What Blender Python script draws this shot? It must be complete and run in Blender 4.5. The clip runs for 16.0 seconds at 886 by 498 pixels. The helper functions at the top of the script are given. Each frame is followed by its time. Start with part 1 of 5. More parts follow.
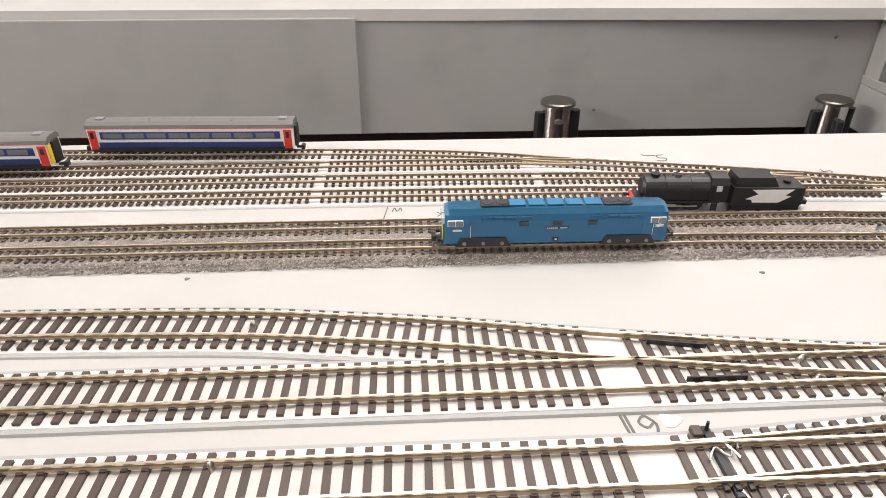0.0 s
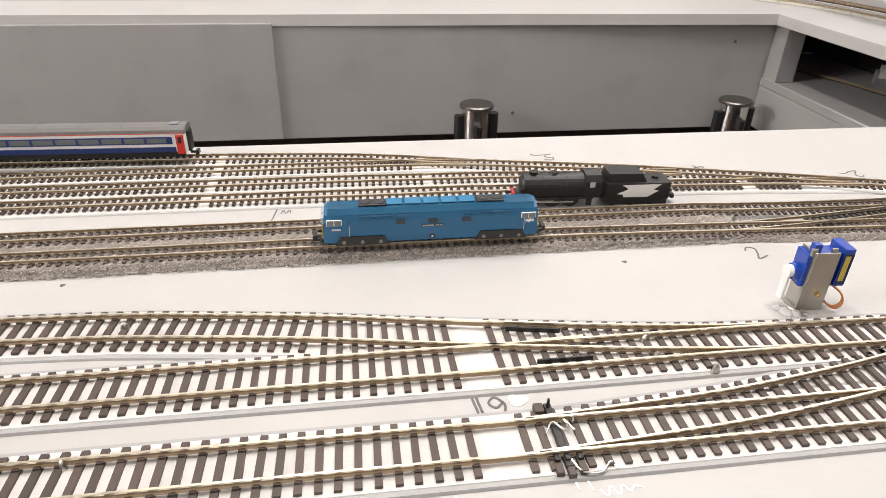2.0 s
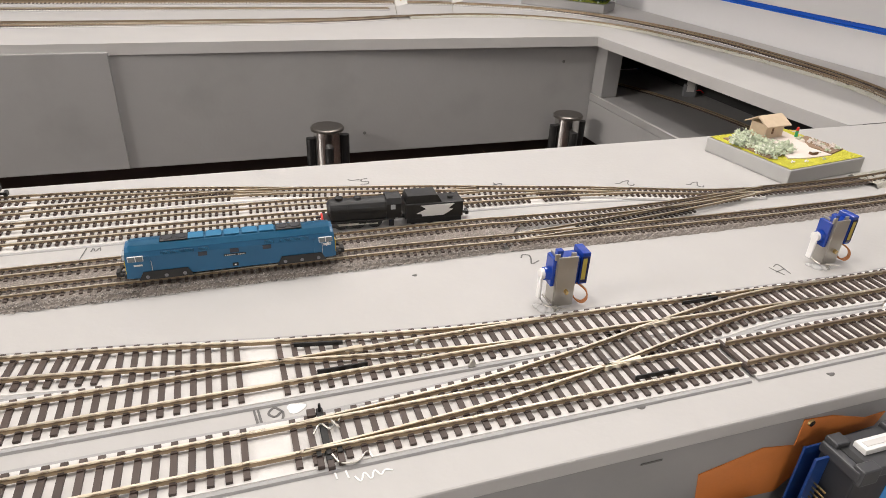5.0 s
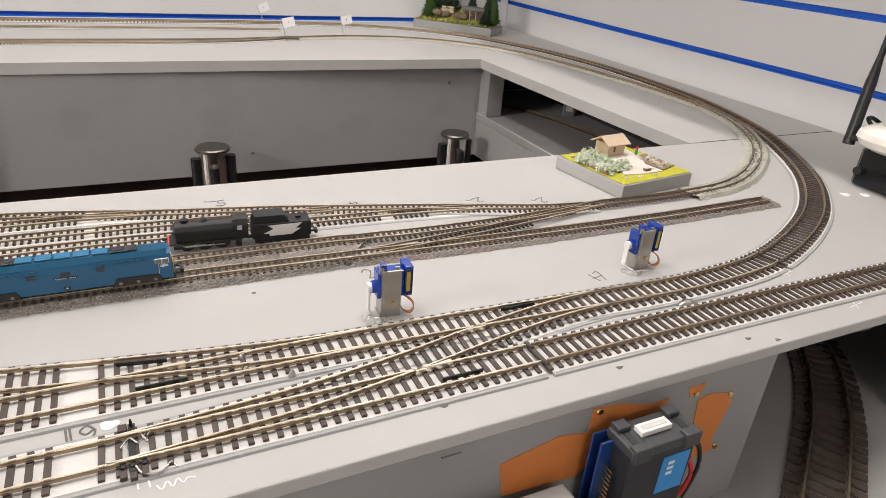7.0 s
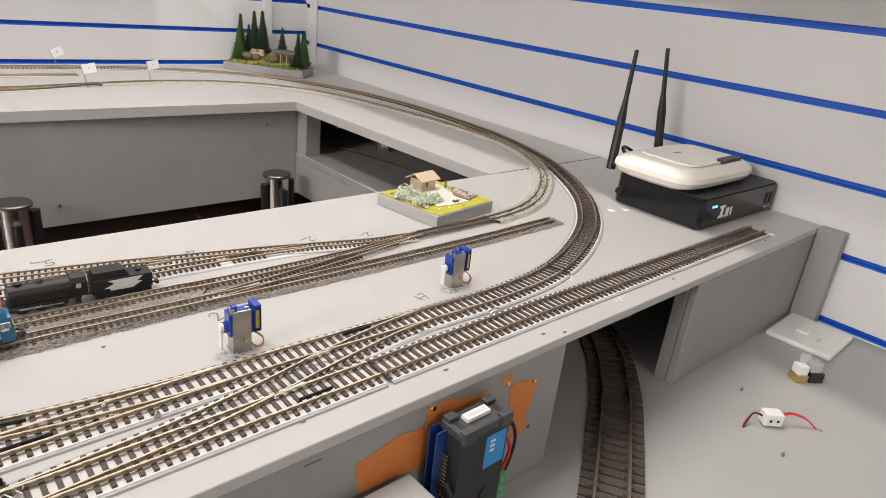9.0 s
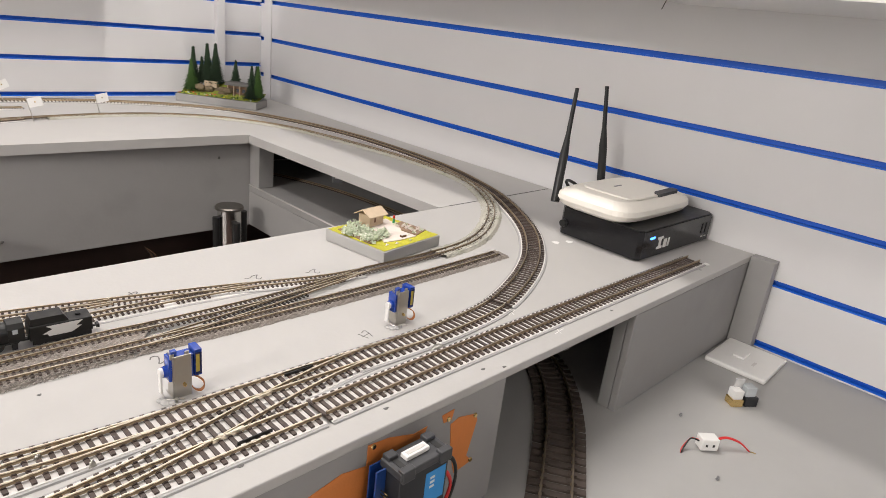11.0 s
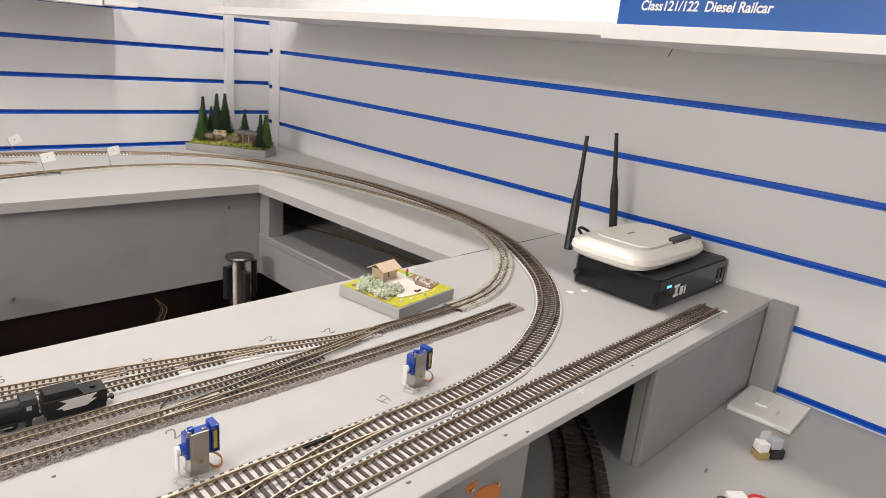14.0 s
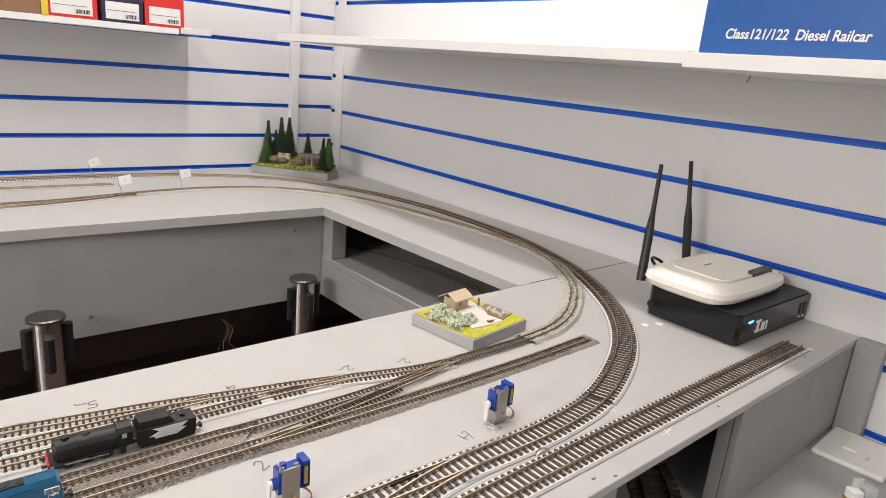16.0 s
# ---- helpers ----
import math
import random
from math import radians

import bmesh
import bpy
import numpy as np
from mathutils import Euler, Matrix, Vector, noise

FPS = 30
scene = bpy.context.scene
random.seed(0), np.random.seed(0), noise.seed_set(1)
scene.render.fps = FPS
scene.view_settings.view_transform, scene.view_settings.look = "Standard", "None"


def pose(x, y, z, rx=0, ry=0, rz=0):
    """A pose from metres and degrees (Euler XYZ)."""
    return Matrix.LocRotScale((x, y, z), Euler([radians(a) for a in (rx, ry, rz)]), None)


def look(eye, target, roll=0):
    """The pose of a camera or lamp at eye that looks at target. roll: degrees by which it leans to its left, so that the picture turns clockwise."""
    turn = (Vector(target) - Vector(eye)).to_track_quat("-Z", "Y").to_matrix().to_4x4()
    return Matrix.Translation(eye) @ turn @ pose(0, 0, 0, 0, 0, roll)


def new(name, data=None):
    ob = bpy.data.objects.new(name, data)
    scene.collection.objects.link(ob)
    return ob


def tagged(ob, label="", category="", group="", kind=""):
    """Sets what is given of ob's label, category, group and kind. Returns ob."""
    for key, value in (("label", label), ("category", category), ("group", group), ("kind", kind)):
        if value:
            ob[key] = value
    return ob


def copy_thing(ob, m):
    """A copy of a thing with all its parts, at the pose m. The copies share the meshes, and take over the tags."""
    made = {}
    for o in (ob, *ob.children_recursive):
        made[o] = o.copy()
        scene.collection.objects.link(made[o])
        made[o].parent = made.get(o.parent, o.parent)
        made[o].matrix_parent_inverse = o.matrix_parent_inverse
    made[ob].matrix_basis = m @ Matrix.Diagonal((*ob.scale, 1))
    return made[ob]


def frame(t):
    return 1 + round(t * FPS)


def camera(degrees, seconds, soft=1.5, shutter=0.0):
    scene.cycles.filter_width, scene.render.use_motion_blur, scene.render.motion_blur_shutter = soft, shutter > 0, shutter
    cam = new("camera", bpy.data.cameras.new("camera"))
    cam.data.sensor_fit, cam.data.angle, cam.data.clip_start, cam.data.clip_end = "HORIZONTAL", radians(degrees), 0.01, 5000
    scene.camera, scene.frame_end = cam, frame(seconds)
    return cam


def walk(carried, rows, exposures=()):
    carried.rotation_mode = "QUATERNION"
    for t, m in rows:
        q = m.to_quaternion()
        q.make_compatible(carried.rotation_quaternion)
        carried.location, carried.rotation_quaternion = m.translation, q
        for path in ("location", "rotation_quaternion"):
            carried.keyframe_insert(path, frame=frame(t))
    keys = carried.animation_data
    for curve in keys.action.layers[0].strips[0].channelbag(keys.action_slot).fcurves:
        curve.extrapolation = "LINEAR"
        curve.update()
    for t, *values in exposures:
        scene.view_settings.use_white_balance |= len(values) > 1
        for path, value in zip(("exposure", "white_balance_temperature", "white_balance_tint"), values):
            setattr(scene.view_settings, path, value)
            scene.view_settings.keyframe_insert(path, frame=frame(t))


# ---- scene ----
cam = camera(69.3, 16.0, soft=0.65)
PATH = [
    (0, (0.001, 0.04, 0.187), (0.092, 1.763, -0.825), 0.2),
    (0.5, (0.009, 0.038, 0.187), (0.131, 1.759, -0.823), 0.5),
    (1, (0.018, 0.034, 0.187), (0.177, 1.752, -0.823), 0.7),
    (1.5, (0.027, 0.029, 0.189), (0.232, 1.746, -0.816), 1.1),
    (2, (0.038, 0.023, 0.191), (0.293, 1.737, -0.808), 1.3),
    (2.5, (0.047, 0.016, 0.195), (0.35, 1.726, -0.797), 1.6),
    (3, (0.056, 0.01, 0.197), (0.407, 1.715, -0.788), 1.8),
    (3.5, (0.067, 0.004, 0.2), (0.466, 1.699, -0.783), 2.0),
    (6, (0.12, -0.041, 0.222), (0.815, 1.588, -0.706), 4.5),
    (6.5, (0.14, -0.051, 0.222), (0.869, 1.567, -0.699), 5.6),
    (7, (0.133, -0.065, 0.232), (0.945, 1.528, -0.663), 4.6),
    (7.5, (0.114, -0.091, 0.25), (1.165, 1.392, -0.584), 5.2),
    (8, (0.091, -0.101, 0.253), (1.266, 1.305, -0.548), 5.9),
    (8.5, (0.09, -0.105, 0.263), (1.323, 1.265, -0.513), 7.3),
    (9, (0.093, -0.114, 0.263), (1.367, 1.224, -0.502), 6.3),
    (11.3, (0.098, -0.133, 0.284), (1.484, 1.141, -0.393), 6.3),
    (11.5, (0.098, -0.131, 0.284), (1.489, 1.139, -0.39), 5.9),
    (12, (0.1, -0.134, 0.288), (1.501, 1.131, -0.371), 6.2),
    (12.5, (0.099, -0.135, 0.292), (1.508, 1.132, -0.349), 5.9),
    (13, (0.098, -0.132, 0.294), (1.505, 1.145, -0.331), 5.5),
    (13.5, (0.098, -0.125, 0.299), (1.497, 1.17, -0.306), 5.5),
    (14, (0.099, -0.113, 0.303), (1.476, 1.213, -0.283), 5.4),
    (14.5, (0.094, -0.105, 0.306), (1.451, 1.248, -0.266), 5.5),
    (15, (0.092, -0.096, 0.31), (1.424, 1.287, -0.247), 5.4),
    (15.5, (0.088, -0.086, 0.309), (1.395, 1.326, -0.236), 5.0),
    (16, (0.079, -0.081, 0.311), (1.361, 1.355, -0.232), 5.1),
]
EXPOSURES = [(0.0, 0.78), (2.0, 0.70), (3.5, 0.62), (6.0, 0.33), (8.0, 0.40), (12.0, 0.42), (16.0, 0.36)]
walk(cam, [(t, look(eye, target, roll)) for t, eye, target, roll in PATH], EXPOSURES)

# ---- light: ceiling panels of the shop ----
world = bpy.data.worlds.new("room_light")
scene.world = world
world.use_nodes = True
world.node_tree.nodes["Background"].inputs[0].default_value = (0.95, 0.97, 1.0, 1)
world.node_tree.nodes["Background"].inputs[1].default_value = 0.02


def ceiling_lamp(x, y, sx, sy, watts):
    d = bpy.data.lights.new("ceiling_panel", "AREA")
    d.shape, d.size, d.size_y, d.energy, d.color = "RECTANGLE", sx, sy, watts, (1.0, 0.945, 0.9)
    o = new("ceiling_panel", d)
    o.matrix_world = pose(x, y, 1.46)
    return o


ceiling_lamp(0.68, 0.72, 0.10, 0.9, 12)
ceiling_lamp(-0.10, 0.72, 0.10, 0.9, 9)
ceiling_lamp(-3.2, 0.0, 0.6, 1.2, 128)
ceiling_lamp(-0.2, -2.5, 1.2, 0.6, 22)


# ---- materials ----
def material(name, color, rough=0.6, metal=0.0, vary=0.1, scale=60.0, bump=0.0, bump_scale=400.0, coarse=6.0, random=0.0, coat=0.0, stain=None, stain_amount=0.0, stain_scale=12.0, alpha=1.0, transmission=0.0, emit=None):
    m = bpy.data.materials.new(name)
    m.use_nodes = True
    nt = m.node_tree
    p = nt.nodes["Principled BSDF"]
    p.inputs["Roughness"].default_value = rough
    p.inputs["Metallic"].default_value = metal
    p.inputs["Coat Weight"].default_value = coat
    p.inputs["Transmission Weight"].default_value = transmission
    geo = nt.nodes.new("ShaderNodeNewGeometry")

    def noise_at(s, detail=4.0):
        n = nt.nodes.new("ShaderNodeTexNoise")
        n.inputs["Scale"].default_value = s
        n.inputs["Detail"].default_value = detail
        nt.links.new(geo.outputs["Position"], n.inputs["Vector"])
        return n.outputs["Fac"]

    def math_node(op, a, b):
        n = nt.nodes.new("ShaderNodeMath")
        n.operation = op
        for i, v in enumerate((a, b)):
            if isinstance(v, (int, float)):
                n.inputs[i].default_value = v
            else:
                nt.links.new(v, n.inputs[i])
        return n.outputs[0]

    fine, big = noise_at(scale), noise_at(coarse)
    f = math_node("ADD", math_node("MULTIPLY", fine, vary), math_node("MULTIPLY", big, vary))
    if random:
        info = nt.nodes.new("ShaderNodeObjectInfo")
        f = math_node("ADD", f, math_node("MULTIPLY", info.outputs["Random"], random))
    f = math_node("ADD", f, 1.0 - vary - random / 2)
    mix = nt.nodes.new("ShaderNodeVectorMath")
    mix.operation = "SCALE"
    mix.inputs[0].default_value = color
    nt.links.new(f, mix.inputs["Scale"])
    out = mix.outputs[0]
    if stain:
        ramp = nt.nodes.new("ShaderNodeMapRange")
        ramp.inputs["From Min"].default_value, ramp.inputs["From Max"].default_value = 0.52, 0.72
        ramp.inputs["To Max"].default_value = stain_amount
        nt.links.new(noise_at(stain_scale, 6.0), ramp.inputs["Value"])
        mx = nt.nodes.new("ShaderNodeMix")
        mx.data_type = "RGBA"
        nt.links.new(ramp.outputs[0], mx.inputs["Factor"])
        nt.links.new(out, mx.inputs["A"])
        mx.inputs["B"].default_value = (*stain, 1)
        out = mx.outputs["Result"]
    nt.links.new(out, p.inputs["Base Color"])
    r = math_node("ADD", math_node("MULTIPLY", fine, 0.16), rough - 0.08)
    nt.links.new(r, p.inputs["Roughness"])
    if bump:
        b = nt.nodes.new("ShaderNodeBump")
        b.inputs["Strength"].default_value = bump
        b.inputs["Distance"].default_value = 0.001
        nt.links.new(noise_at(bump_scale, 3.0), b.inputs["Height"])
        nt.links.new(b.outputs["Normal"], p.inputs["Normal"])
    if emit:
        p.inputs["Emission Color"].default_value = (*emit, 1)
        p.inputs["Emission Strength"].default_value = 4.0
    p.inputs["Alpha"].default_value = alpha
    return m


BOARD = material("grey_board_paint", (0.45, 0.438, 0.424), 0.45, vary=0.08, scale=35, bump=0.12, bump_scale=220, coarse=3, stain=(0.50, 0.488, 0.472), stain_amount=0.5, stain_scale=7)
# the board's grey paint again, darkened for the shade on upright faces
FASCIA = material("grey_board_paint_shaded", (0.30, 0.293, 0.287), 0.6, vary=0.1, scale=30, bump=0.2, bump_scale=160, coarse=4, stain=(0.23, 0.225, 0.22), stain_amount=0.5, stain_scale=9)
DESK = material("grey_desk_paint", (0.40, 0.395, 0.385), 0.45, vary=0.07, scale=40, bump=0.1, bump_scale=200, coarse=3, stain=(0.34, 0.33, 0.32), stain_amount=0.4, stain_scale=8)
SLAT = material("white_slatwall_board", (0.675, 0.668, 0.672), 0.42, vary=0.04, scale=20, bump=0.05, bump_scale=300, coarse=2)
GROOVE = material("blue_groove_insert", (0.002, 0.115, 0.62), 0.5, vary=0.12, scale=80)
SHELF = material("white_shelf_laminate", (0.72, 0.71, 0.7), 0.4, vary=0.04, scale=30, coarse=3)
# near black that puts the deep shade inside the tunnels into the colour
TUNNEL = material("tunnel_shade_black", (0.022, 0.021, 0.02), 0.8, vary=0.3, scale=40)
PLASTER = material("room_paint", (0.6, 0.59, 0.57), 0.8, vary=0.06, scale=20)
CARPET = material("dark_floor", (0.05, 0.033, 0.027), 0.5, vary=0.4, scale=40, bump=0.3)
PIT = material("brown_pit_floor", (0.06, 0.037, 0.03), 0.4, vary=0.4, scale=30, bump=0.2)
RAIL = material("nickel_silver_rail", (0.92, 0.84, 0.68), 0.3, 1.0, vary=0.2, scale=120, coarse=15, stain=(0.55, 0.43, 0.27), stain_amount=0.4, stain_scale=30)
# tarnished brown, darker still for the shade below the rail head
RAIL_WEB = material("shaded_tarnished_rail_web", (0.33, 0.25, 0.16), 0.5, 0.6, vary=0.3, scale=200, coarse=20)
RAIL_DARK = material("weathered_rail", (0.40, 0.33, 0.25), 0.38, 0.9, vary=0.3, scale=120, coarse=15)
SLEEPER = material("brown_plastic_sleeper", (0.068, 0.048, 0.040), 0.5, vary=0.2, scale=300, random=0.35)
SLEEPER_DUST = material("dusty_sleeper", (0.085, 0.064, 0.053), 0.7, vary=0.3, scale=300, random=0.4)
BLACK_SLEEPER = material("dark_sleeper", (0.03, 0.024, 0.02), 0.6, vary=0.2, scale=300, random=0.3)
BED = material("white_track_bed", (0.68, 0.66, 0.635), 0.6, vary=0.08, scale=90, bump=0.3, bump_scale=300, stain=(0.5, 0.48, 0.45), stain_amount=0.5, stain_scale=40)
# grey for the shadow line at the foot of the white bed
BED_GREY = material("bed_edge_shade_grey", (0.36, 0.355, 0.35), 0.6, vary=0.1, scale=90, bump=0.3)
STONE = material("granite_chip_ballast", (0.23, 0.20, 0.175), 0.85, vary=0.9, scale=900, bump=1.0, bump_scale=900, coarse=60, stain=(0.54, 0.50, 0.46), stain_amount=0.65, stain_scale=700)
BALLAST_PALE = material("pale_ballast", (0.40, 0.385, 0.335), 0.85, vary=0.5, scale=700, bump=0.8, bump_scale=700, stain=(0.27, 0.29, 0.2), stain_amount=0.6, stain_scale=50)
BLUE = material("rail_blue_body", (0.006, 0.105, 0.23), 0.38, vary=0.12, scale=150, coarse=20, coat=0.1)
BLUE_ROOF = material("rail_blue_roof", (0.010, 0.145, 0.29), 0.4, vary=0.12, scale=150, coarse=20)
YELLOW = material("warning_yellow", (0.75, 0.5, 0.02), 0.45, vary=0.1)
BLACK = material("satin_black", (0.012, 0.012, 0.012), 0.42, vary=0.3, scale=200, coarse=30)
LOCO_BLACK = material("unlined_black_paint", (0.010, 0.010, 0.010), 0.48, vary=0.35, scale=300, coarse=40)
GLOSS_BLACK = material("gloss_black_case", (0.006, 0.006, 0.008), 0.2, vary=0.2, scale=60)
GLASS_DARK = material("tinted_glazing", (0.03, 0.035, 0.05), 0.12, vary=0.2, scale=80)
GLASS_PALE = material("clear_glazing", (0.45, 0.48, 0.5), 0.15, vary=0.2, scale=200)
GLASS_CAB = material("grey_cab_glazing", (0.16, 0.18, 0.19), 0.12, vary=0.2, scale=200)
WHITE = material("white_paint", (0.78, 0.77, 0.75), 0.45, vary=0.06, scale=80)
CREAM = material("warm_white_plastic", (0.80, 0.765, 0.70), 0.38, vary=0.04, scale=50, coarse=10)
NAVY = material("coach_blue", (0.012, 0.035, 0.16), 0.4, vary=0.1)
RED = material("door_red", (0.62, 0.03, 0.02), 0.42, vary=0.1)
ROOF_GREY = material("coach_roof_grey", (0.14, 0.135, 0.13), 0.6, vary=0.15, scale=100, coarse=20)
TRIM_GREY = material("light_grey_panel", (0.62, 0.6, 0.58), 0.5, vary=0.08)
CHROME = material("chrome_tube", (0.72, 0.71, 0.69), 0.15, 1.0, vary=0.1, scale=40)
CAP_STEEL = material("dull_cap_steel", (0.17, 0.155, 0.14), 0.35, 0.9, vary=0.2, scale=80)
STEEL = material("brushed_steel", (0.50, 0.48, 0.44), 0.32, 1.0, vary=0.15, scale=120)
SERVO_BLUE = material("translucent_blue_plastic", (0.010, 0.05, 0.33), 0.18, vary=0.15, scale=90, coat=0.3)
DARK_SERVO = material("dark_blue_plastic", (0.006, 0.014, 0.08), 0.15, vary=0.2, scale=200, coat=0.3)
LABEL_OCHRE = material("ochre_label", (0.42, 0.33, 0.05), 0.4, vary=0.4, scale=500)
COPPER = material("orange_ribbon_cable", (0.40, 0.15, 0.045), 0.4, vary=0.2, scale=300)
BRASS = material("brass_screw", (0.75, 0.55, 0.25), 0.25, 1.0, vary=0.1)
CLEAR = material("clear_glue", (0.75, 0.75, 0.74), 0.12, vary=0.1, scale=200, alpha=0.45)
WOOD = material("balsa_wood", (0.60, 0.47, 0.33), 0.7, vary=0.2, scale=180, bump=0.3)
DARK_WOOD = material("brown_timber", (0.16, 0.085, 0.045), 0.75, vary=0.4, scale=400, bump=0.3)
GRASS_YELLOW = material("yellow_green_flock", (0.50, 0.47, 0.04), 0.9, vary=0.4, scale=700, bump=1.0, bump_scale=1200, coarse=90)
GRASS = material("green_flock", (0.25, 0.29, 0.04), 0.9, vary=0.6, scale=500, bump=1.0, bump_scale=900, coarse=70)
PATHWAY = material("pink_paving", (0.70, 0.62, 0.56), 0.8, vary=0.12, scale=400)
SOIL = material("brown_soil", (0.30, 0.20, 0.13), 0.9, vary=0.6, scale=900, bump=1.0, bump_scale=1200)
BUSH = material("pale_green_foliage", (0.52, 0.58, 0.42), 0.85, vary=0.5, scale=900, stain=(0.88, 0.87, 0.79), stain_amount=1.0, stain_scale=300)
FIR = material("fir_needles", (0.026, 0.052, 0.024), 0.85, vary=0.6, scale=900)
FIR_LIGHT = material("fresh_fir_needles", (0.055, 0.12, 0.022), 0.85, vary=0.6, scale=900)
ROCK = material("moulded_rock", (0.17, 0.13, 0.08), 0.9, vary=0.6, scale=300, bump=0.8, bump_scale=500)
ORANGE = material("orange_undercoat", (0.62, 0.20, 0.045), 0.65, vary=0.2, scale=70, bump=0.2, coarse=20)
PCB = material("blue_circuit_board", (0.01, 0.045, 0.19), 0.35, vary=0.4, scale=400)
SKY_LABEL = material("cyan_sticker", (0.03, 0.28, 0.66), 0.35, vary=0.1)
DARK_GREY = material("dark_grey_case", (0.018, 0.019, 0.023), 0.42, vary=0.15, scale=100)
SLATE = material("slate_plastic", (0.045, 0.046, 0.05), 0.4, vary=0.1)
MID_GREY = material("mid_grey_plastic", (0.20, 0.2, 0.21), 0.4, vary=0.1)
GREEN = material("green_terminal", (0.04, 0.36, 0.13), 0.4, vary=0.15)
RED_WIRE = material("red_wire", (0.62, 0.03, 0.03), 0.4, vary=0.1)
PENCIL = material("pencil_mark", (0.13, 0.125, 0.12), 0.7, vary=0.3, scale=900)
CHALK = material("white_filler", (0.80, 0.79, 0.77), 0.6, vary=0.1, scale=500)
BOX_BLUE = material("blue_carton", (0.004, 0.085, 0.33), 0.35, vary=0.06, scale=20, coat=0.2)
BOX_RED = material("red_carton", (0.65, 0.03, 0.025), 0.4, vary=0.06)
BOX_YELLOW = material("yellow_carton", (0.72, 0.55, 0.05), 0.4, vary=0.06)
BOX_NAVY = material("navy_carton", (0.02, 0.025, 0.06), 0.4, vary=0.06)
BOX_BROWN = material("brown_carton", (0.26, 0.14, 0.08), 0.6, vary=0.08)
LED = material("blue_led", (0.05, 0.2, 1.0), 0.3, emit=(0.05, 0.25, 1.0))


# ---- building helpers ----
def box(bm, x0, x1, y0, y1, z0, z1, bevel=0.0, m=None):
    r = bmesh.ops.create_cube(bm, size=1.0)
    vs = r["verts"]
    for v in vs:
        v.co = Vector(((x0 + x1) / 2 + v.co.x * (x1 - x0), (y0 + y1) / 2 + v.co.y * (y1 - y0), (z0 + z1) / 2 + v.co.z * (z1 - z0)))
        if m is not None:
            v.co = m @ v.co
    if bevel:
        es = list({e for v in vs for e in v.link_edges})
        bmesh.ops.bevel(bm, geom=es, offset=bevel, segments=2, affect="EDGES", profile=0.5)
    return bm


def solid(x0, x1, y0, y1, z0, z1, bevel=0.0, m=None):
    return box(bmesh.new(), x0, x1, y0, y1, z0, z1, bevel, m)


def cyl(bm, p, q, r0, r1=None, seg=16, caps=True):
    p, q = Vector(p), Vector(q)
    r1 = r0 if r1 is None else r1
    turn = (q - p).to_track_quat("Z", "Y").to_matrix().to_4x4()
    bmesh.ops.create_cone(bm, cap_ends=caps, segments=seg, radius1=r0, radius2=r1, depth=(q - p).length, matrix=Matrix.Translation((p + q) / 2) @ turn)
    return bm


def prism(bm, outline, z0, z1, m=None):
    lo = [bm.verts.new((x, y, z0)) for x, y in outline]
    hi = [bm.verts.new((x, y, z1)) for x, y in outline]
    n = len(outline)
    faces = [bm.faces.new(lo[::-1]), bm.faces.new(hi)]
    faces += [bm.faces.new((lo[i], lo[(i + 1) % n], hi[(i + 1) % n], hi[i])) for i in range(n)]
    if m is not None:
        for v in lo + hi:
            v.co = m @ v.co
    bmesh.ops.recalc_face_normals(bm, faces=faces)
    return bm


def mesh_of(name, bm, mat, smooth=False):
    me = bpy.data.meshes.new(name)
    bm.to_mesh(me)
    bm.free()
    me.materials.append(mat)
    if smooth:
        for p in me.polygons:
            p.use_smooth = True
    return me


def part(name, bm, mat, parent, label="", smooth=False):
    o = new(name, mesh_of(name, bm, mat, smooth))
    o.parent = parent
    return tagged(o, label)


def thing(name, label, category, group="", m=None, kind=""):
    e = new(name)
    e.empty_display_size = 0.01
    if m is not None:
        e.matrix_world = m
    return tagged(e, label, category, group, kind)


def structure(name, bm, mat, label, category, smooth=False):
    return tagged(new(name, mesh_of(name, bm, mat, smooth)), label, category, "", "structure")


def spline(pts, step):
    """Even steps along a smooth curve through the points: list of (x, y, heading)."""
    P = [Vector((*p, 0.0)) if len(p) == 2 else Vector(p) for p in pts]
    P = [2 * P[0] - P[1]] + P + [2 * P[-1] - P[-2]]
    dense = []
    for i in range(1, len(P) - 2):
        a, b, c, d = P[i - 1 : i + 3]
        n = max(4, int((c - b).length / 0.004))
        for k in range(n):
            t = k / n
            dense.append(0.5 * (2 * b + (c - a) * t + (2 * a - 5 * b + 4 * c - d) * t * t + (3 * b - a - 3 * c + d) * t ** 3))
    dense.append(P[-2])
    out, need, walked = [], 0.0, 0.0
    for a, b in zip(dense, dense[1:]):
        l = (b - a).length
        while l > 0 and need <= walked + l:
            q = a.lerp(b, (need - walked) / l)
            out.append((q.x, q.y, math.atan2(b.y - a.y, b.x - a.x), q.z))
            need += step
        walked += l
    return out


def sweep(bm, path, profile, z=0.0, closed=True):
    """Carry a profile of (side, height) along a path."""
    rings = []
    for x, y, a, dz in path:
        s, c = math.sin(a), math.cos(a)
        rings.append([bm.verts.new((x - s * u, y + c * u, z + dz + v)) for u, v in profile])
    n = len(profile)
    for r, q in zip(rings, rings[1:]):
        for i in range(n if closed else n - 1):
            bm.faces.new((r[i], r[(i + 1) % n], q[(i + 1) % n], q[i]))
    if closed:
        bm.faces.new(rings[0])
        bm.faces.new(rings[-1][::-1])
    bmesh.ops.recalc_face_normals(bm, faces=bm.faces[:])
    return bm


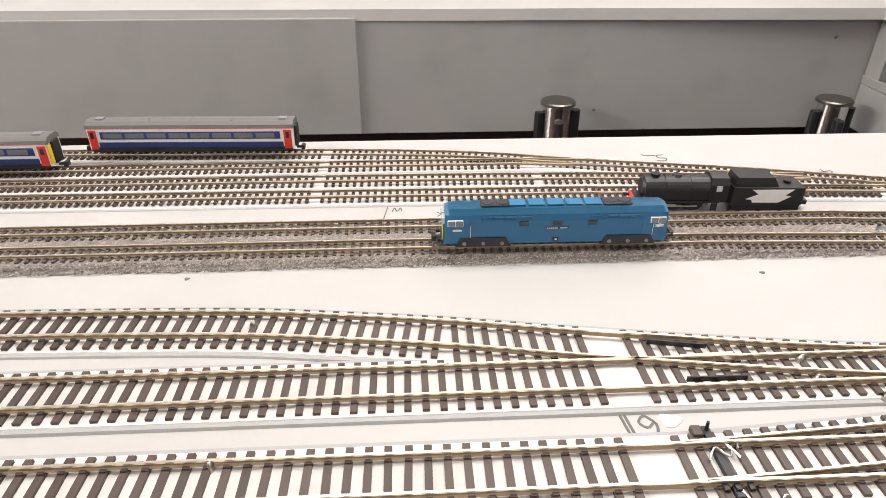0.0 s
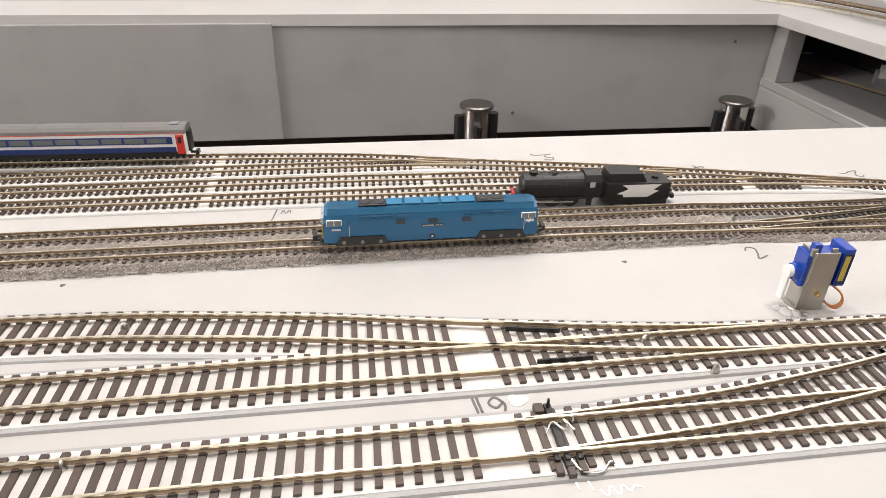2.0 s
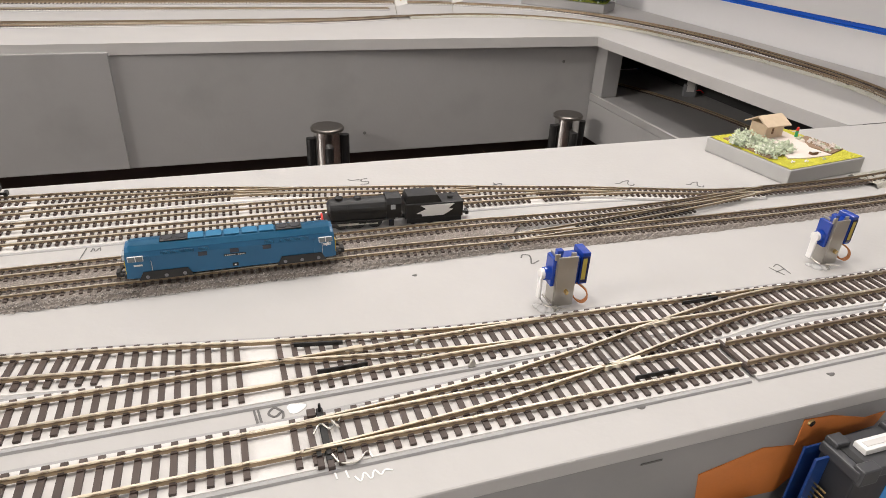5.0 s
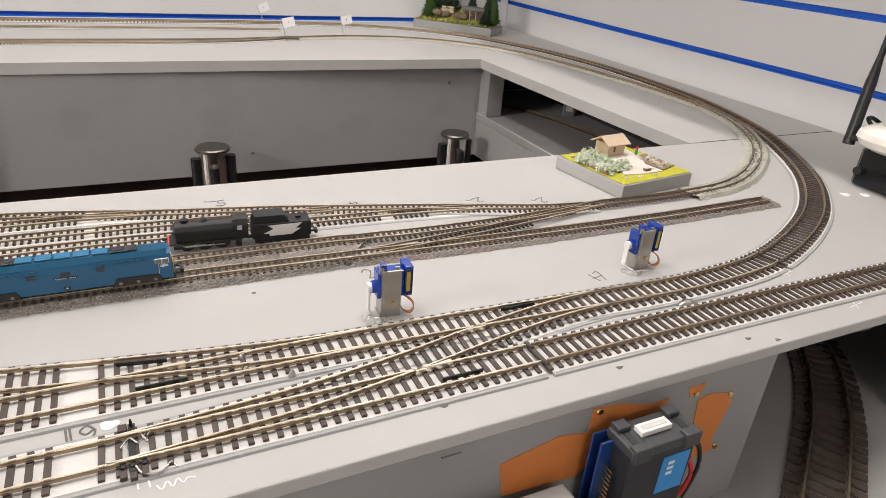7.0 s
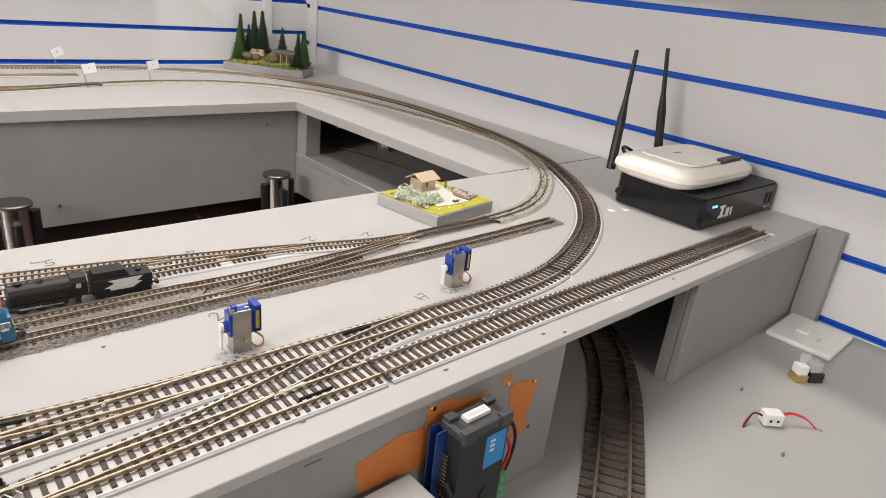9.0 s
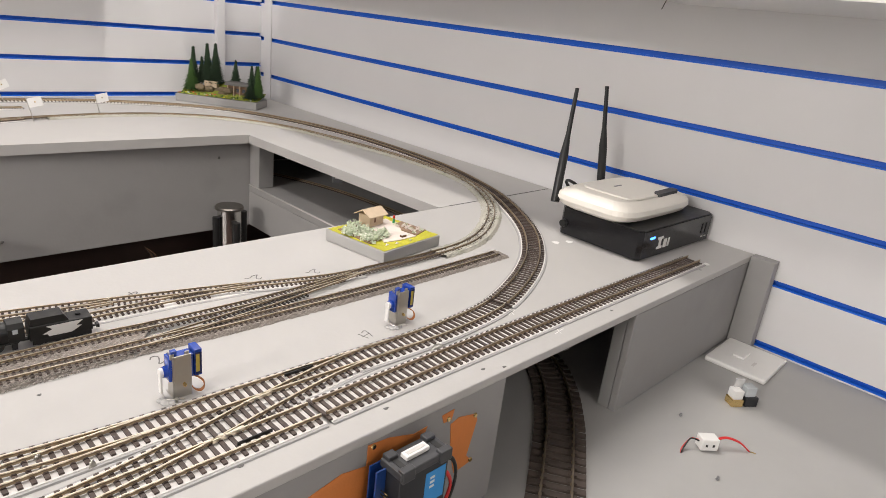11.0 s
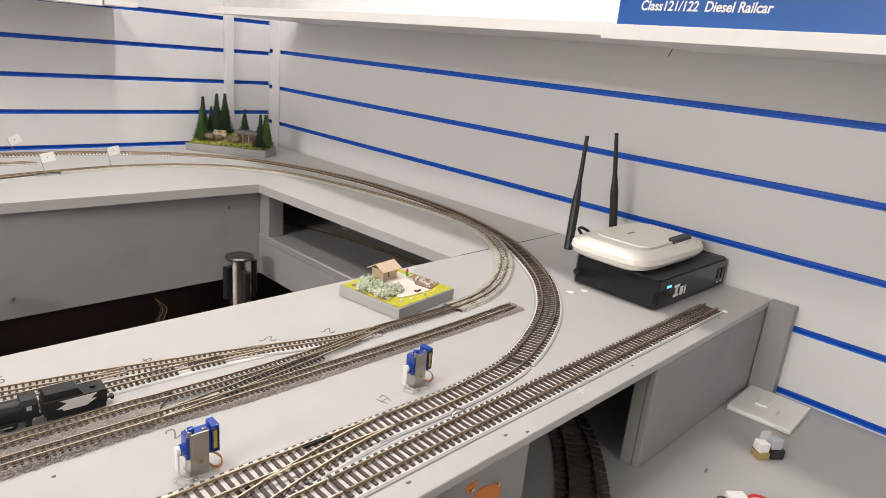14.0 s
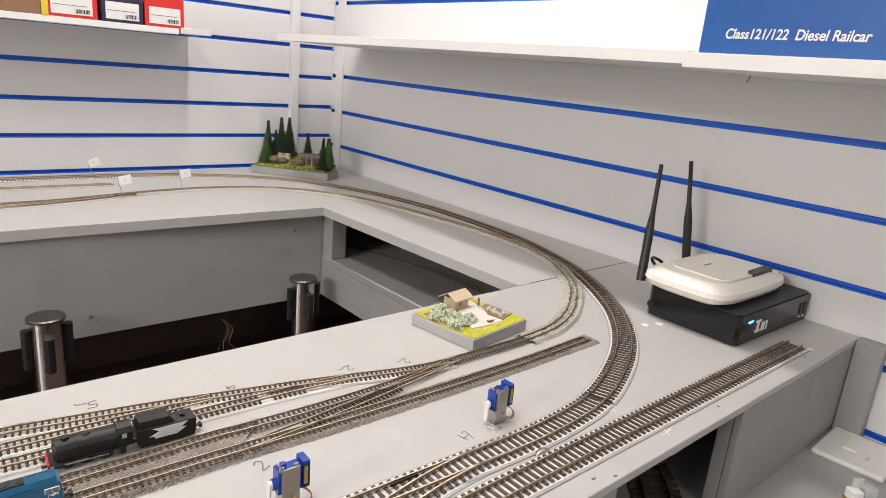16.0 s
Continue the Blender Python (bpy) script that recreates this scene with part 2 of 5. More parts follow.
def wire(bm, pts, r, seg=6):
    """A round wire along a smooth curve in space."""
    P = [Vector(p) for p in pts]
    P = [2 * P[0] - P[1]] + P + [2 * P[-1] - P[-2]]
    line = []
    for i in range(1, len(P) - 2):
        a, b, c, d = P[i - 1 : i + 3]
        for k in range(6):
            t = k / 6
            line.append(0.5 * (2 * b + (c - a) * t + (2 * a - 5 * b + 4 * c - d) * t * t + (3 * b - a - 3 * c + d) * t ** 3))
    line.append(P[-2])
    rings = []
    for i, q in enumerate(line):
        d = (line[min(i + 1, len(line) - 1)] - line[max(i - 1, 0)]).normalized()
        turn = d.to_track_quat("Z", "Y").to_matrix()
        rings.append([bm.verts.new(q + turn @ Vector((r * math.cos(2 * math.pi * k / seg), r * math.sin(2 * math.pi * k / seg), 0))) for k in range(seg)])
    for p, q in zip(rings, rings[1:]):
        for i in range(seg):
            bm.faces.new((p[i], p[(i + 1) % seg], q[(i + 1) % seg], q[i]))
    bm.faces.new(rings[0][::-1])
    bm.faces.new(rings[-1])
    return bm


# ---- the room and the boards ----
XW, YB, DESK_Z, PIT_Z = 1.085, 1.59, -0.139, -0.36
structure("floor", solid(-4.0, 1.2, -4.0, 1.7, -1.0, -0.95), CARPET, "dark shop floor under the layout boards", "floor")
structure("ceiling", solid(-4.0, 1.2, -4.0, 1.7, 1.5, 1.55), PLASTER, "plain white painted shop ceiling", "ceiling")
structure("wall_west", solid(-4.05, -4.0, -4.0, 1.7, -1.0, 1.55), PLASTER, "plain light painted shop wall", "wall")
structure("wall_south", solid(-4.0, 1.2, -4.05, -4.0, -1.0, 1.55), PLASTER, "plain light painted shop wall", "wall")


def slat_wall(name, along, at, a0, a1, zs, top, side, label):
    """Slatwall: flat boards with blue inserts recessed between them."""
    w = thing(name, label, "slat wall", kind="structure")

    def slab(lo, hi, d0, d1, bev=0.0):
        if along == "y":
            return solid(at + d0, at + d1, a0, a1, lo, hi, bev)
        return solid(a0, a1, at + d0, at + d1, lo, hi, bev)

    part("backing", slab(-1.0, top, 0.012, 0.03), SLAT, w)
    edges = [-1.0] + [v for z in zs for v in (z - 0.005, z + 0.005)] + [top]
    for lo, hi in zip(edges[::2], edges[1::2]):
        part("slat_board", slab(lo, hi, 0.0, 0.012, 0.0008), SLAT, w)
    for z in zs:
        bm = slab(z - 0.005, z + 0.005, 0.009, 0.012)
        part("groove_insert", bm, GROOVE, w, "blue plastic groove insert")
        bm = slab(z - 0.005, z - 0.0025, 0.001, 0.009)
        part("groove_lip", bm, GROOVE, w, "blue plastic groove lip")
    return w


slat_wall("wall_east", "y", XW, -4.0, YB + 0.04, [-0.133 + 0.0985 * k for k in range(12)], 1.5, 1, "white slatwall with blue groove inserts")
slat_wall("wall_north", "x", YB, -4.0, XW, [0.007 + 0.082 * k for k in range(12)], 1.5, 1, "white slatwall with blue groove inserts")
structure("trim_column", solid(XW - 0.004, XW, 1.532, 1.568, 0.0, 1.5, 0.001), SLAT, "white joint strip covering the slatwall edge", "trim")
structure("trim_post", solid(0.945, 0.969, YB - 0.016, YB, 0.0, 1.5, 0.002), SLAT, "narrow white upright post in the wall corner", "trim")


def board(name, x0, x1, y0, y1, z0, z1, label, mat=None):
    return structure(name, solid(x0, x1, y0, y1, z0, z1, 0.0012), mat or BOARD, label, "board")


board("board_front", -1.6, XW - 0.002, 0.1535, 0.535, -0.009, 0.0, "grey painted baseboard carrying the front tracks")
structure("board_east", prism(bmesh.new(), [(0.793, 0.5365), (XW - 0.002, 0.5365), (XW - 0.002, YB - 0.002), (0.778, YB - 0.002), (0.778, 1.1)], -0.018, -0.0003), BOARD, "grey painted baseboard along the slatwall", "board")
structure("board_north", prism(bmesh.new(), [(-1.6, 1.128), (0.3, 1.113), (0.7775, 1.099), (0.7775, YB - 0.002), (-1.6, YB - 0.002)], -0.0182, 0.0), BOARD, "grey painted baseboard along the back wall", "board")
# fascia boards carry their shade in the darker grey
board("fascia_front_west", -1.6, 0.508, 0.1555, 0.163, DESK_Z, -0.0095, "grey painted front fascia with orange patches, darkened for shade", FASCIA)
board("fascia_front_east", 0.735, 1.083, 0.1540, 0.163, DESK_Z, -0.0095, "grey painted front fascia beside the tunnel, darkened for shade", FASCIA)
# black side board: the tunnel shade is in its colour
board("tunnel_jamb_west", 0.497, 0.508, 0.1635, 0.52, DESK_Z, -0.0095, "tunnel side board with its shade put into the black", TUNNEL)
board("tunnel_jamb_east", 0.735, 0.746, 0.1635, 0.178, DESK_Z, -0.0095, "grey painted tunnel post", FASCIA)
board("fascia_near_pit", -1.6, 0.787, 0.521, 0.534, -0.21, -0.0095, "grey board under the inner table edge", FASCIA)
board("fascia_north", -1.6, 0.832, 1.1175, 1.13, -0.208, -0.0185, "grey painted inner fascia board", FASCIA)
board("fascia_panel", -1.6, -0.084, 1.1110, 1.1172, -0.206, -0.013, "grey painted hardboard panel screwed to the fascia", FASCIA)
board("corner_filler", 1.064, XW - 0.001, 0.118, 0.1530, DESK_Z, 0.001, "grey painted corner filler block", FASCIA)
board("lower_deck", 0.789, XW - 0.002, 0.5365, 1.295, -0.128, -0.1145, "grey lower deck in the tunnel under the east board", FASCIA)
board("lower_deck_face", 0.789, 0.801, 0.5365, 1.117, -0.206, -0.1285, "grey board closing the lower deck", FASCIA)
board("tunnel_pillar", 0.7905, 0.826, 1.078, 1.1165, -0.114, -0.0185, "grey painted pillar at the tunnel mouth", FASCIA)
board("desk", -1.6, XW - 0.002, -0.62, 0.51, DESK_Z - 0.02, DESK_Z, "grey painted desk surface below the layout", DESK)
board("desk_front", -1.6, XW - 0.002, -0.615, -0.60, -0.95, DESK_Z - 0.021, "grey desk front panel", FASCIA)
structure("trim_ledge", solid(0.7878, 0.7930, 0.5365, 1.117, -0.1147, -0.1136, 0.0003), BOARD, "light worn edge of the lower deck", "trim")
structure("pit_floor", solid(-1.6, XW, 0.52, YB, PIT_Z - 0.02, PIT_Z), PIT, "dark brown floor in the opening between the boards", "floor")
# added sheet in the pit colour, standing for shade under the back board
structure("pit_back", solid(-1.6, XW - 0.01, 1.30, 1.32, PIT_Z, -0.2085), PIT, "dark sheet standing for the shade below the back board", "wall")
# black sheets added to stand for the shade deep in both tunnels
structure("deck_end", solid(0.833, 1.049, 1.30, 1.31, -0.114, -0.0185), TUNNEL, "black sheet standing for the shade at the tunnel end", "wall")
structure("deck_lining", solid(1.02, 1.048, 0.56, 1.298, -0.113, -0.0183), TUNNEL, "black sheet standing for the shade over the lower deck", "wall")
structure("deck_back", solid(1.05, 1.07, 0.54, 1.58, -0.114, -0.0185), TUNNEL, "black sheet standing for the shade behind the lower deck", "wall")
structure("tunnel_back", solid(0.5085, 1.08, 0.50, 0.515, DESK_Z, -0.0095), TUNNEL, "black sheet standing for the shade deep in the front tunnel", "wall")
structure("board_seam", solid(0.815, 1.08, 0.5353, 0.5363, -0.003, 0.0001), PENCIL, "dark seam between two baseboards", "trim")


# ---- shelves and cartons ----
def shelf(label, x0, x1, y0, y1, z0, z1):
    t = thing("wall_shelf", label, "shelf", "wall shelves")
    along_y = y1 - y0 > x1 - x0
    d = 0.0012
    part("shelf_board", solid(x0 + (d if along_y else 0), x1, y0 + (0 if along_y else d), y1, z0, z1, 0.0006), SHELF, t)
    part("edge_band", solid(x0, x0 + d if along_y else x1, y0, y1 if along_y else y0 + d, z0 - 0.0002, z1 + 0.0002, 0.0004), WHITE, t, "white edge band")
    return t


shelf("long white laminate shelf on the slatwall", 0.835, XW, 0.3504, 1.443, 0.341, 0.3565)
shelf("white laminate shelf carrying a blue carton", 0.825, XW, -0.45, 0.350, 0.337, 0.354)
shelf("white laminate shelf carrying model cartons", -0.4, 0.60, 1.44, YB, 0.331, 0.343)
shelf("short bright white shelf end on the back wall", 0.604, 0.672, 1.44, YB, 0.334, 0.346)


def lettering(text, size, mat, parent, m, squeeze=1.0, shear=0.0):
    c = bpy.data.curves.new("lettering", "FONT")
    c.body, c.size, c.extrude, c.shear, c.offset = text, size, 0.0001, shear, size * 0.022
    tmp = new("lettering_curve", c)
    bpy.context.view_layer.update()
    me = bpy.data.meshes.new_from_object(tmp.evaluated_get(bpy.context.evaluated_depsgraph_get()))
    bpy.data.objects.remove(tmp)
    me.materials.clear()
    me.materials.append(mat)
    o = new("lettering", me)
    o.parent = parent
    o.matrix_local = m @ Matrix.Diagonal((squeeze, 1, 1, 1))
    return o


carton = thing("model_carton", "long glossy blue model railcar carton with white lettering", "box", m=pose(0.846, 0.3435, 0.3542, 0, 0, 0))
part("carton_body", solid(0.0, 0.12, -0.42, 0.0, 0.0, 0.085, 0.0012), BOX_BLUE, carton)
TURNED = Matrix(((0, 0, -1, 0), (-1, 0, 0, 0), (0, 1, 0, 0), (0, 0, 0, 1)))
lettering("Class121/122  Diesel Railcar", 0.0155, WHITE, carton, Matrix.Translation((-0.0004, -0.030, 0.0185)) @ TURNED, 0.86, 0.16)


def small_carton(x0, x1, mat, label_mat, label, h=0.055, y=1.442):
    c = thing("model_carton", label, "box", "cartons on the shelf", pose(x0, y, 0.3432))
    w = x1 - x0
    part("carton_body", solid(0, w, 0, 0.13, 0, h, 0.001), mat, c)
    if label_mat:
        part("end_label", solid(w * 0.1, w * 0.9, -0.0006, 0.0, 0.006, 0.04), WHITE, c, "white paper label")
        bm = bmesh.new()
        for k in range(14):
            bx = w * 0.55 + k * w * 0.022
            box(bm, bx, bx + w * (0.006 + 0.006 * (k % 3)), -0.0009, -0.0006, 0.009, 0.017)
        part("bar_code", bm, BLACK, c, "black printed bars")
        part("print_line", solid(w * 0.14, w * 0.8, -0.0009, -0.0006, 0.0225, 0.0238), MID_GREY, c, "grey printed line")
    return c


small_carton(0.22, 0.338, BOX_BROWN, None, "plain brown cardboard carton", 0.05)
small_carton(0.345, 0.438, BOX_RED, WHITE, "red and yellow model carton with a white label")
small_carton(0.445, 0.526, BOX_NAVY, WHITE, "navy model carton with a white label", 0.05)
small_carton(0.53, 0.612, BOX_RED, WHITE, "bright red model carton with a white label", 0.06)
y_strip = thing("model_carton", "flat yellow model carton in front of others", "box", m=pose(0.338, 1.4385, 0.3432))
part("carton_body", solid(0, 0.012, 0.0, 0.003, 0, 0.055, 0.0008), BOX_YELLOW, y_strip)


# ---- tracks ----
def sleeper_mesh(length, width, height, gauge, mat, name):
    bm = bmesh.new()
    box(bm, -width / 2, width / 2, -length / 2, length / 2, 0, height)
    for s in (-1, 1):
        box(bm, -width * 0.42, width * 0.42, s * gauge / 2 - width * 0.62, s * gauge / 2 + width * 0.62, height, height * 1.5)
    return mesh_of(name, bm, mat)


def rail_profile(offset, base, height, head):
    w, f = head / 2, head * 0.95
    return [(offset - f, base), (offset + f, base), (offset + w * 0.5, base + height * 0.3), (offset + w * 0.5, base + height * 0.62), (offset + w, base + height * 0.72), (offset + w, base + height), (offset - w, base + height), (offset - w, base + height * 0.72), (offset - w * 0.5, base + height * 0.62), (offset - w * 0.5, base + height * 0.3)]


OO = dict(gauge=0.0175, length=0.0295, width=0.0029, tall=0.0015, pitch=0.0072, rail=0.0026, head=0.00105, bed=0.0018, bedw=0.0168)
NG = dict(gauge=0.0092, length=0.0165, width=0.0020, tall=0.0014, pitch=0.0049, rail=0.0019, head=0.00075, bed=0.0016, bedw=0.0105)
OG = dict(gauge=0.030, length=0.058, width=0.0078, tall=0.0028, pitch=0.0118, rail=0.0036, head=0.0018, bed=0.0, bedw=0.0)


def near(path, x, y):
    return min((x - p[0]) ** 2 + (y - p[1]) ** 2 for p in path) ** 0.5


def long_sleeper(length, width, height, gauges, shift, mat):
    """A turnout sleeper reaching under a second line."""
    bm = bmesh.new()
    box(bm, -width / 2, width / 2, shift - length / 2, shift + length / 2, 0, height)
    for y in gauges:
        box(bm, -width * 0.42, width * 0.42, y - width * 0.62, y + width * 0.62, height, height * 1.5)
    return mesh_of("sleeper", bm, mat)


def track(label, pts, kind, sleeper_mat, rail_mat, bed=None, avoid=(), gap=0.0, skip=(), z=0.0, group="laid track", shy=0.0, reach=()):
    """Two rails on sleepers, on a bed where there is one. Sleepers stay out where they would run into
    an avoided line, and reach under a joining line between x0 and x1."""
    k = kind
    t = thing("model_track", label, "track", group, pose(0, 0, z))
    line = spline(pts, 0.006)
    base = k["bed"] if bed else 0.0
    if bed:
        w, h = k["bedw"], k["bed"]
        # wider grey strip below the white bed draws its shadow line
        bm = sweep(bmesh.new(), line, [(-w - 0.0022, 0.0), (w + 0.0022, 0.0), (w + 0.0016, h * 0.7 - shy), (-w - 0.0016, h * 0.7 - shy)], 0.0001 - shy * 0.1)
        part("bed_edge", bm, BED_GREY, t, "grey strip standing for the shadow line along the bed")
        bm = sweep(bmesh.new(), line, [(-w, 0.0002), (w, 0.0002), (w - 0.0006, h - shy), (-w + 0.0006, h - shy)], 0.0001 - shy * 0.1)
        part("track_bed", bm, bed, t, "white painted foam track bed")
    top = base + k["tall"] * 1.2
    for s in (-1, 1):
        rail = part("rail", sweep(bmesh.new(), line, rail_profile(s * k["gauge"] / 2, top, k["rail"], k["head"])), rail_mat, t)
        # faces below the head take the web colour with its painted shade
        rail.data.materials.append(RAIL_WEB)
        bright = top + k["rail"] * 0.8
        for p in rail.data.polygons:
            p.material_index = 0 if p.center.z > bright else 1
    me = sleeper_mesh(k["length"], k["width"], k["tall"], k["gauge"], sleeper_mat, "sleeper")
    rnd = random.Random(len(label) + int(1000 * abs(pts[0][1])))
    for x, y, a, dz in spline(pts, k["pitch"]):
        if any(near(q, x, y) < gap for q in avoid) or any(abs(x - c) < w for c, w in skip):
            continue
        own = me
        for other, x0, x1 in reach:
            if x0 < x < x1:
                q = min(other, key=lambda p: abs(p[0] - x))
                d = (q[1] - y) * math.cos(a)
                if 0.0005 < abs(d) < k["length"] * 1.08:
                    g, l = k["gauge"] / 2, k["length"]
                    own = long_sleeper(l + abs(d), k["width"], k["tall"], (-g, g, d - g, d + g), d / 2, sleeper_mat)
        o = new("sleeper", own)
        o.parent = t
        o.matrix_local = Matrix.Translation((x, y, base + dz)) @ Euler((0, 0, a + rnd.uniform(-0.02, 0.02))).to_matrix().to_4x4()
    return t


A_LINE = [(-0.55, 0.2885), (-0.3, 0.289), (-0.19, 0.289), (-0.09, 0.286), (-0.035, 0.2805), (0.018, 0.2735), (0.07, 0.2645), (0.12, 0.2565), (0.165, 0.2500), (0.21, 0.2450), (0.25, 0.2430)]
B_LINE = [(-0.55, 0.242), (-0.2, 0.242), (0.1, 0.2425), (0.25, 0.2425), (0.33, 0.2400), (0.39, 0.2375), (0.46, 0.2345), (0.52, 0.2350), (0.587, 0.2430), (0.65, 0.2640), (0.72, 0.2980), (0.777, 0.337), (0.835, 0.391), (0.89, 0.463), (0.937, 0.541), (0.97, 0.629), (0.993, 0.72), (1.003, 0.82), (1.004, 0.94), (0.998, 1.03), (0.965, 1.18), (0.9, 1.325), (0.83, 1.405), (0.75, 1.458), (0.66, 1.495), (0.57, 1.520), (0.4, 1.535), (0.1, 1.535), (-0.7, 1.535)]
C_LINE = [(-0.55, 0.1945), (0.0, 0.1945), (0.5, 0.1945), (0.955, 0.1915)]
X_LINE = [(0.10, 0.1948), (0.146, 0.1980), (0.19, 0.2015), (0.23, 0.2070), (0.265, 0.2130), (0.30, 0.2205), (0.345, 0.2290), (0.38, 0.2340), (0.42, 0.2362), (0.46, 0.2350)]
JOINT = [(0.0865, 0.0065)]
b_near = [p for p in spline(B_LINE, 0.004) if p[0] < 0.6 and p[1] < 0.3]
c_near = spline(C_LINE, 0.004)
a_near, x_near = spline(A_LINE, 0.002), spline(X_LINE, 0.002)
track("gold railed track on brown sleepers bending into a turnout", A_LINE, OO, SLEEPER, RAIL, BED, [b_near], 0.0315, JOINT, shy=0.0003)
b_steps = [(p[0], p[1]) for p in spline(B_LINE, 0.012)]
i_old = min(range(60, 120), key=lambda i: abs(b_steps[i][0] - 0.60))
track("brown weathered track on dark sleepers curving round along the slatwall", b_steps[i_old:], OO, SLEEPER, RAIL_DARK, BED)
track("gold railed track on dark brown sleepers between two turnouts", b_steps[: i_old + 1], OO, SLEEPER, RAIL, BED, (), 0, JOINT, reach=[(a_near, 0.0, 0.25), (x_near, 0.292, 0.46)])
track("straight dead-end track with dull rails by the front edge", [(0.3365, 0.1945), (0.5, 0.1945), (0.955, 0.1915)], OO, SLEEPER, RAIL_DARK, BED)
track("straight gold railed track with a turnout by the front edge", [(-0.55, 0.1945), (0.0, 0.1945), (0.334, 0.1945)], OO, SLEEPER, RAIL, BED, (), 0, [(0.0885, 0.0075)], reach=[(x_near, 0.10, 0.292)])
track("crossover track of dark sleepers between two lines", X_LINE, OO, SLEEPER, RAIL, BED, [[(0.292, 0.219)]], 0.3, shy=0.0005)


def check_rail(x, y, a, l, w=0.0009, z=0.0050):
    t = thing("check_rail", "black plastic check rail in a turnout", "track", "check rails", pose(x, y, 0, 0, 0, a))
    part("bar", solid(-l / 2, l / 2, -w / 2, w / 2, z - 0.0018, z + 0.0008, 0.0002), BLACK, t)


for x, y, a, l in ((0.118, 0.2618, -10, 0.026), (0.127, 0.2385, 0, 0.026), (0.352, 0.2455, -1, 0.026), (0.283, 0.1912, 0, 0.026),):
    check_rail(x, y, a, l)


def frog(x, y, a, l):
    t = thing("turnout_frog", "gold metal frog where two rails meet", "track", "turnout frogs", pose(x, y, 0.0033, 0, 0, a))
    part("casting", prism(bmesh.new(), [(-l, -0.0005), (-l, 0.0005), (l, 0.0016), (l, -0.0016)], 0.0, 0.0026), RAIL, t)


frog(0.128, 0.2522, 0, 0.012)
frog(0.27, 0.2032, 6, 0.012)
frog(0.307, 0.2305, 6, 0.012)


def point_motor_pin(x, y):
    t = thing("tie_bar", "black plastic turnout tie bar with an upright pin", "track part", "tie bars", pose(x, y, 0.0))
    part("bar", solid(-0.0016, 0.0016, -0.020, 0.013, 0.0018, 0.0040, 0.0003), BLACK, t)
    part("pivot_block", solid(-0.006, -0.002, 0.008, 0.013, 0.0018, 0.0046, 0.0004), SLEEPER, t)
    for k, x in enumerate((-0.0056, -0.0014, 0.0034)):
        part("end_block", solid(x, x + 0.0030, -0.0225 - 0.0014 * (k % 2), -0.0105, 0.0012, 0.0036, 0.0003), SLEEPER, t, "dark brown sleeper end")
        part("chair_block", solid(x + 0.0004, x + 0.0026, -0.0175, -0.0135, 0.0036, 0.0048, 0.0003), BLACK, t)
    part("wire_loop", wire(bmesh.new(), [(0.001, -0.017, 0.004), (0.004, -0.022, 0.003), (0.011, -0.023, 0.0024), (0.016, -0.019, 0.003), (0.018, -0.022, 0.002)], 0.0005), STEEL, t, "bent steel spring wire")
    part("cross_link", wire(bmesh.new(), [(0.007, -0.003, 0.0042), (0.004, 0.004, 0.0048), (0.009, 0.006, 0.0046), (0.007, 0.0, 0.0052)], 0.0005), STEEL, t)
    part("pin", cyl(bmesh.new(), (0, 0.011, 0.004), (0, 0.011, 0.0080), 0.0008, 0.0006, 8), BLACK, t)
    part("spring_clip", wire(bmesh.new(), [(-0.005, -0.004, 0.0044), (-0.001, 0.001, 0.0052), (0.003, -0.003, 0.0046), (0.006, 0.003, 0.0044)], 0.0004), STEEL, t)


point_motor_pin(0.111, 0.2000)

N1 = [(-0.7, 0.512), (-0.31, 0.508), (-0.18, 0.504), (-0.054, 0.500), (0.031, 0.493), (0.086, 0.4825), (0.136, 0.4710), (0.224, 0.4550), (0.296, 0.4385), (0.355, 0.4245), (0.398, 0.4130), (0.44, 0.4010), (0.481, 0.3905), (0.525, 0.3855), (0.58, 0.3845), (0.644, 0.3855), (0.707, 0.3940), (0.765, 0.4170), (0.829, 0.459), (0.88, 0.506), (0.924, 0.566), (0.953, 0.63), (0.967, 0.715), (0.963, 0.835), (0.947, 0.95), (0.932, 1.03), (0.893, 1.16), (0.812, 1.268), (0.70, 1.328), (0.579, 1.343), (0.458, 1.329), (0.351, 1.307), (0.259, 1.297), (-0.1, 1.29), (-0.7, 1.29)]
N2 = [(-0.7, 0.476), (-0.3, 0.476), (0.03, 0.4765), (0.086, 0.4755), (0.14, 0.4708)]
N3 = [(-0.7, 0.4515), (-0.3, 0.4515), (0.01, 0.4505), (0.082, 0.4490), (0.128, 0.4480), (0.175, 0.4450), (0.22, 0.4420), (0.28, 0.4405)]
N4 = [(-0.7, 0.4275), (-0.3, 0.4275), (0.082, 0.4255), (0.134, 0.4240), (0.255, 0.4215), (0.30, 0.4195), (0.335, 0.4175), (0.38, 0.4130), (0.41, 0.4095)]
M1 = [(-0.7, 0.3805), (-0.3, 0.3805), (0.2, 0.3805), (0.28, 0.3780), (0.33, 0.3755), (0.38, 0.3745), (0.43, 0.3755), (0.48, 0.3795), (0.53, 0.3840)]
M2 = [(-0.7, 0.3560), (-0.3, 0.3560), (0.1, 0.3555), (0.2, 0.3535), (0.27, 0.3505), (0.35, 0.3470), (0.42, 0.3450), (0.5, 0.3430), (0.6, 0.3430), (0.715, 0.3465)]
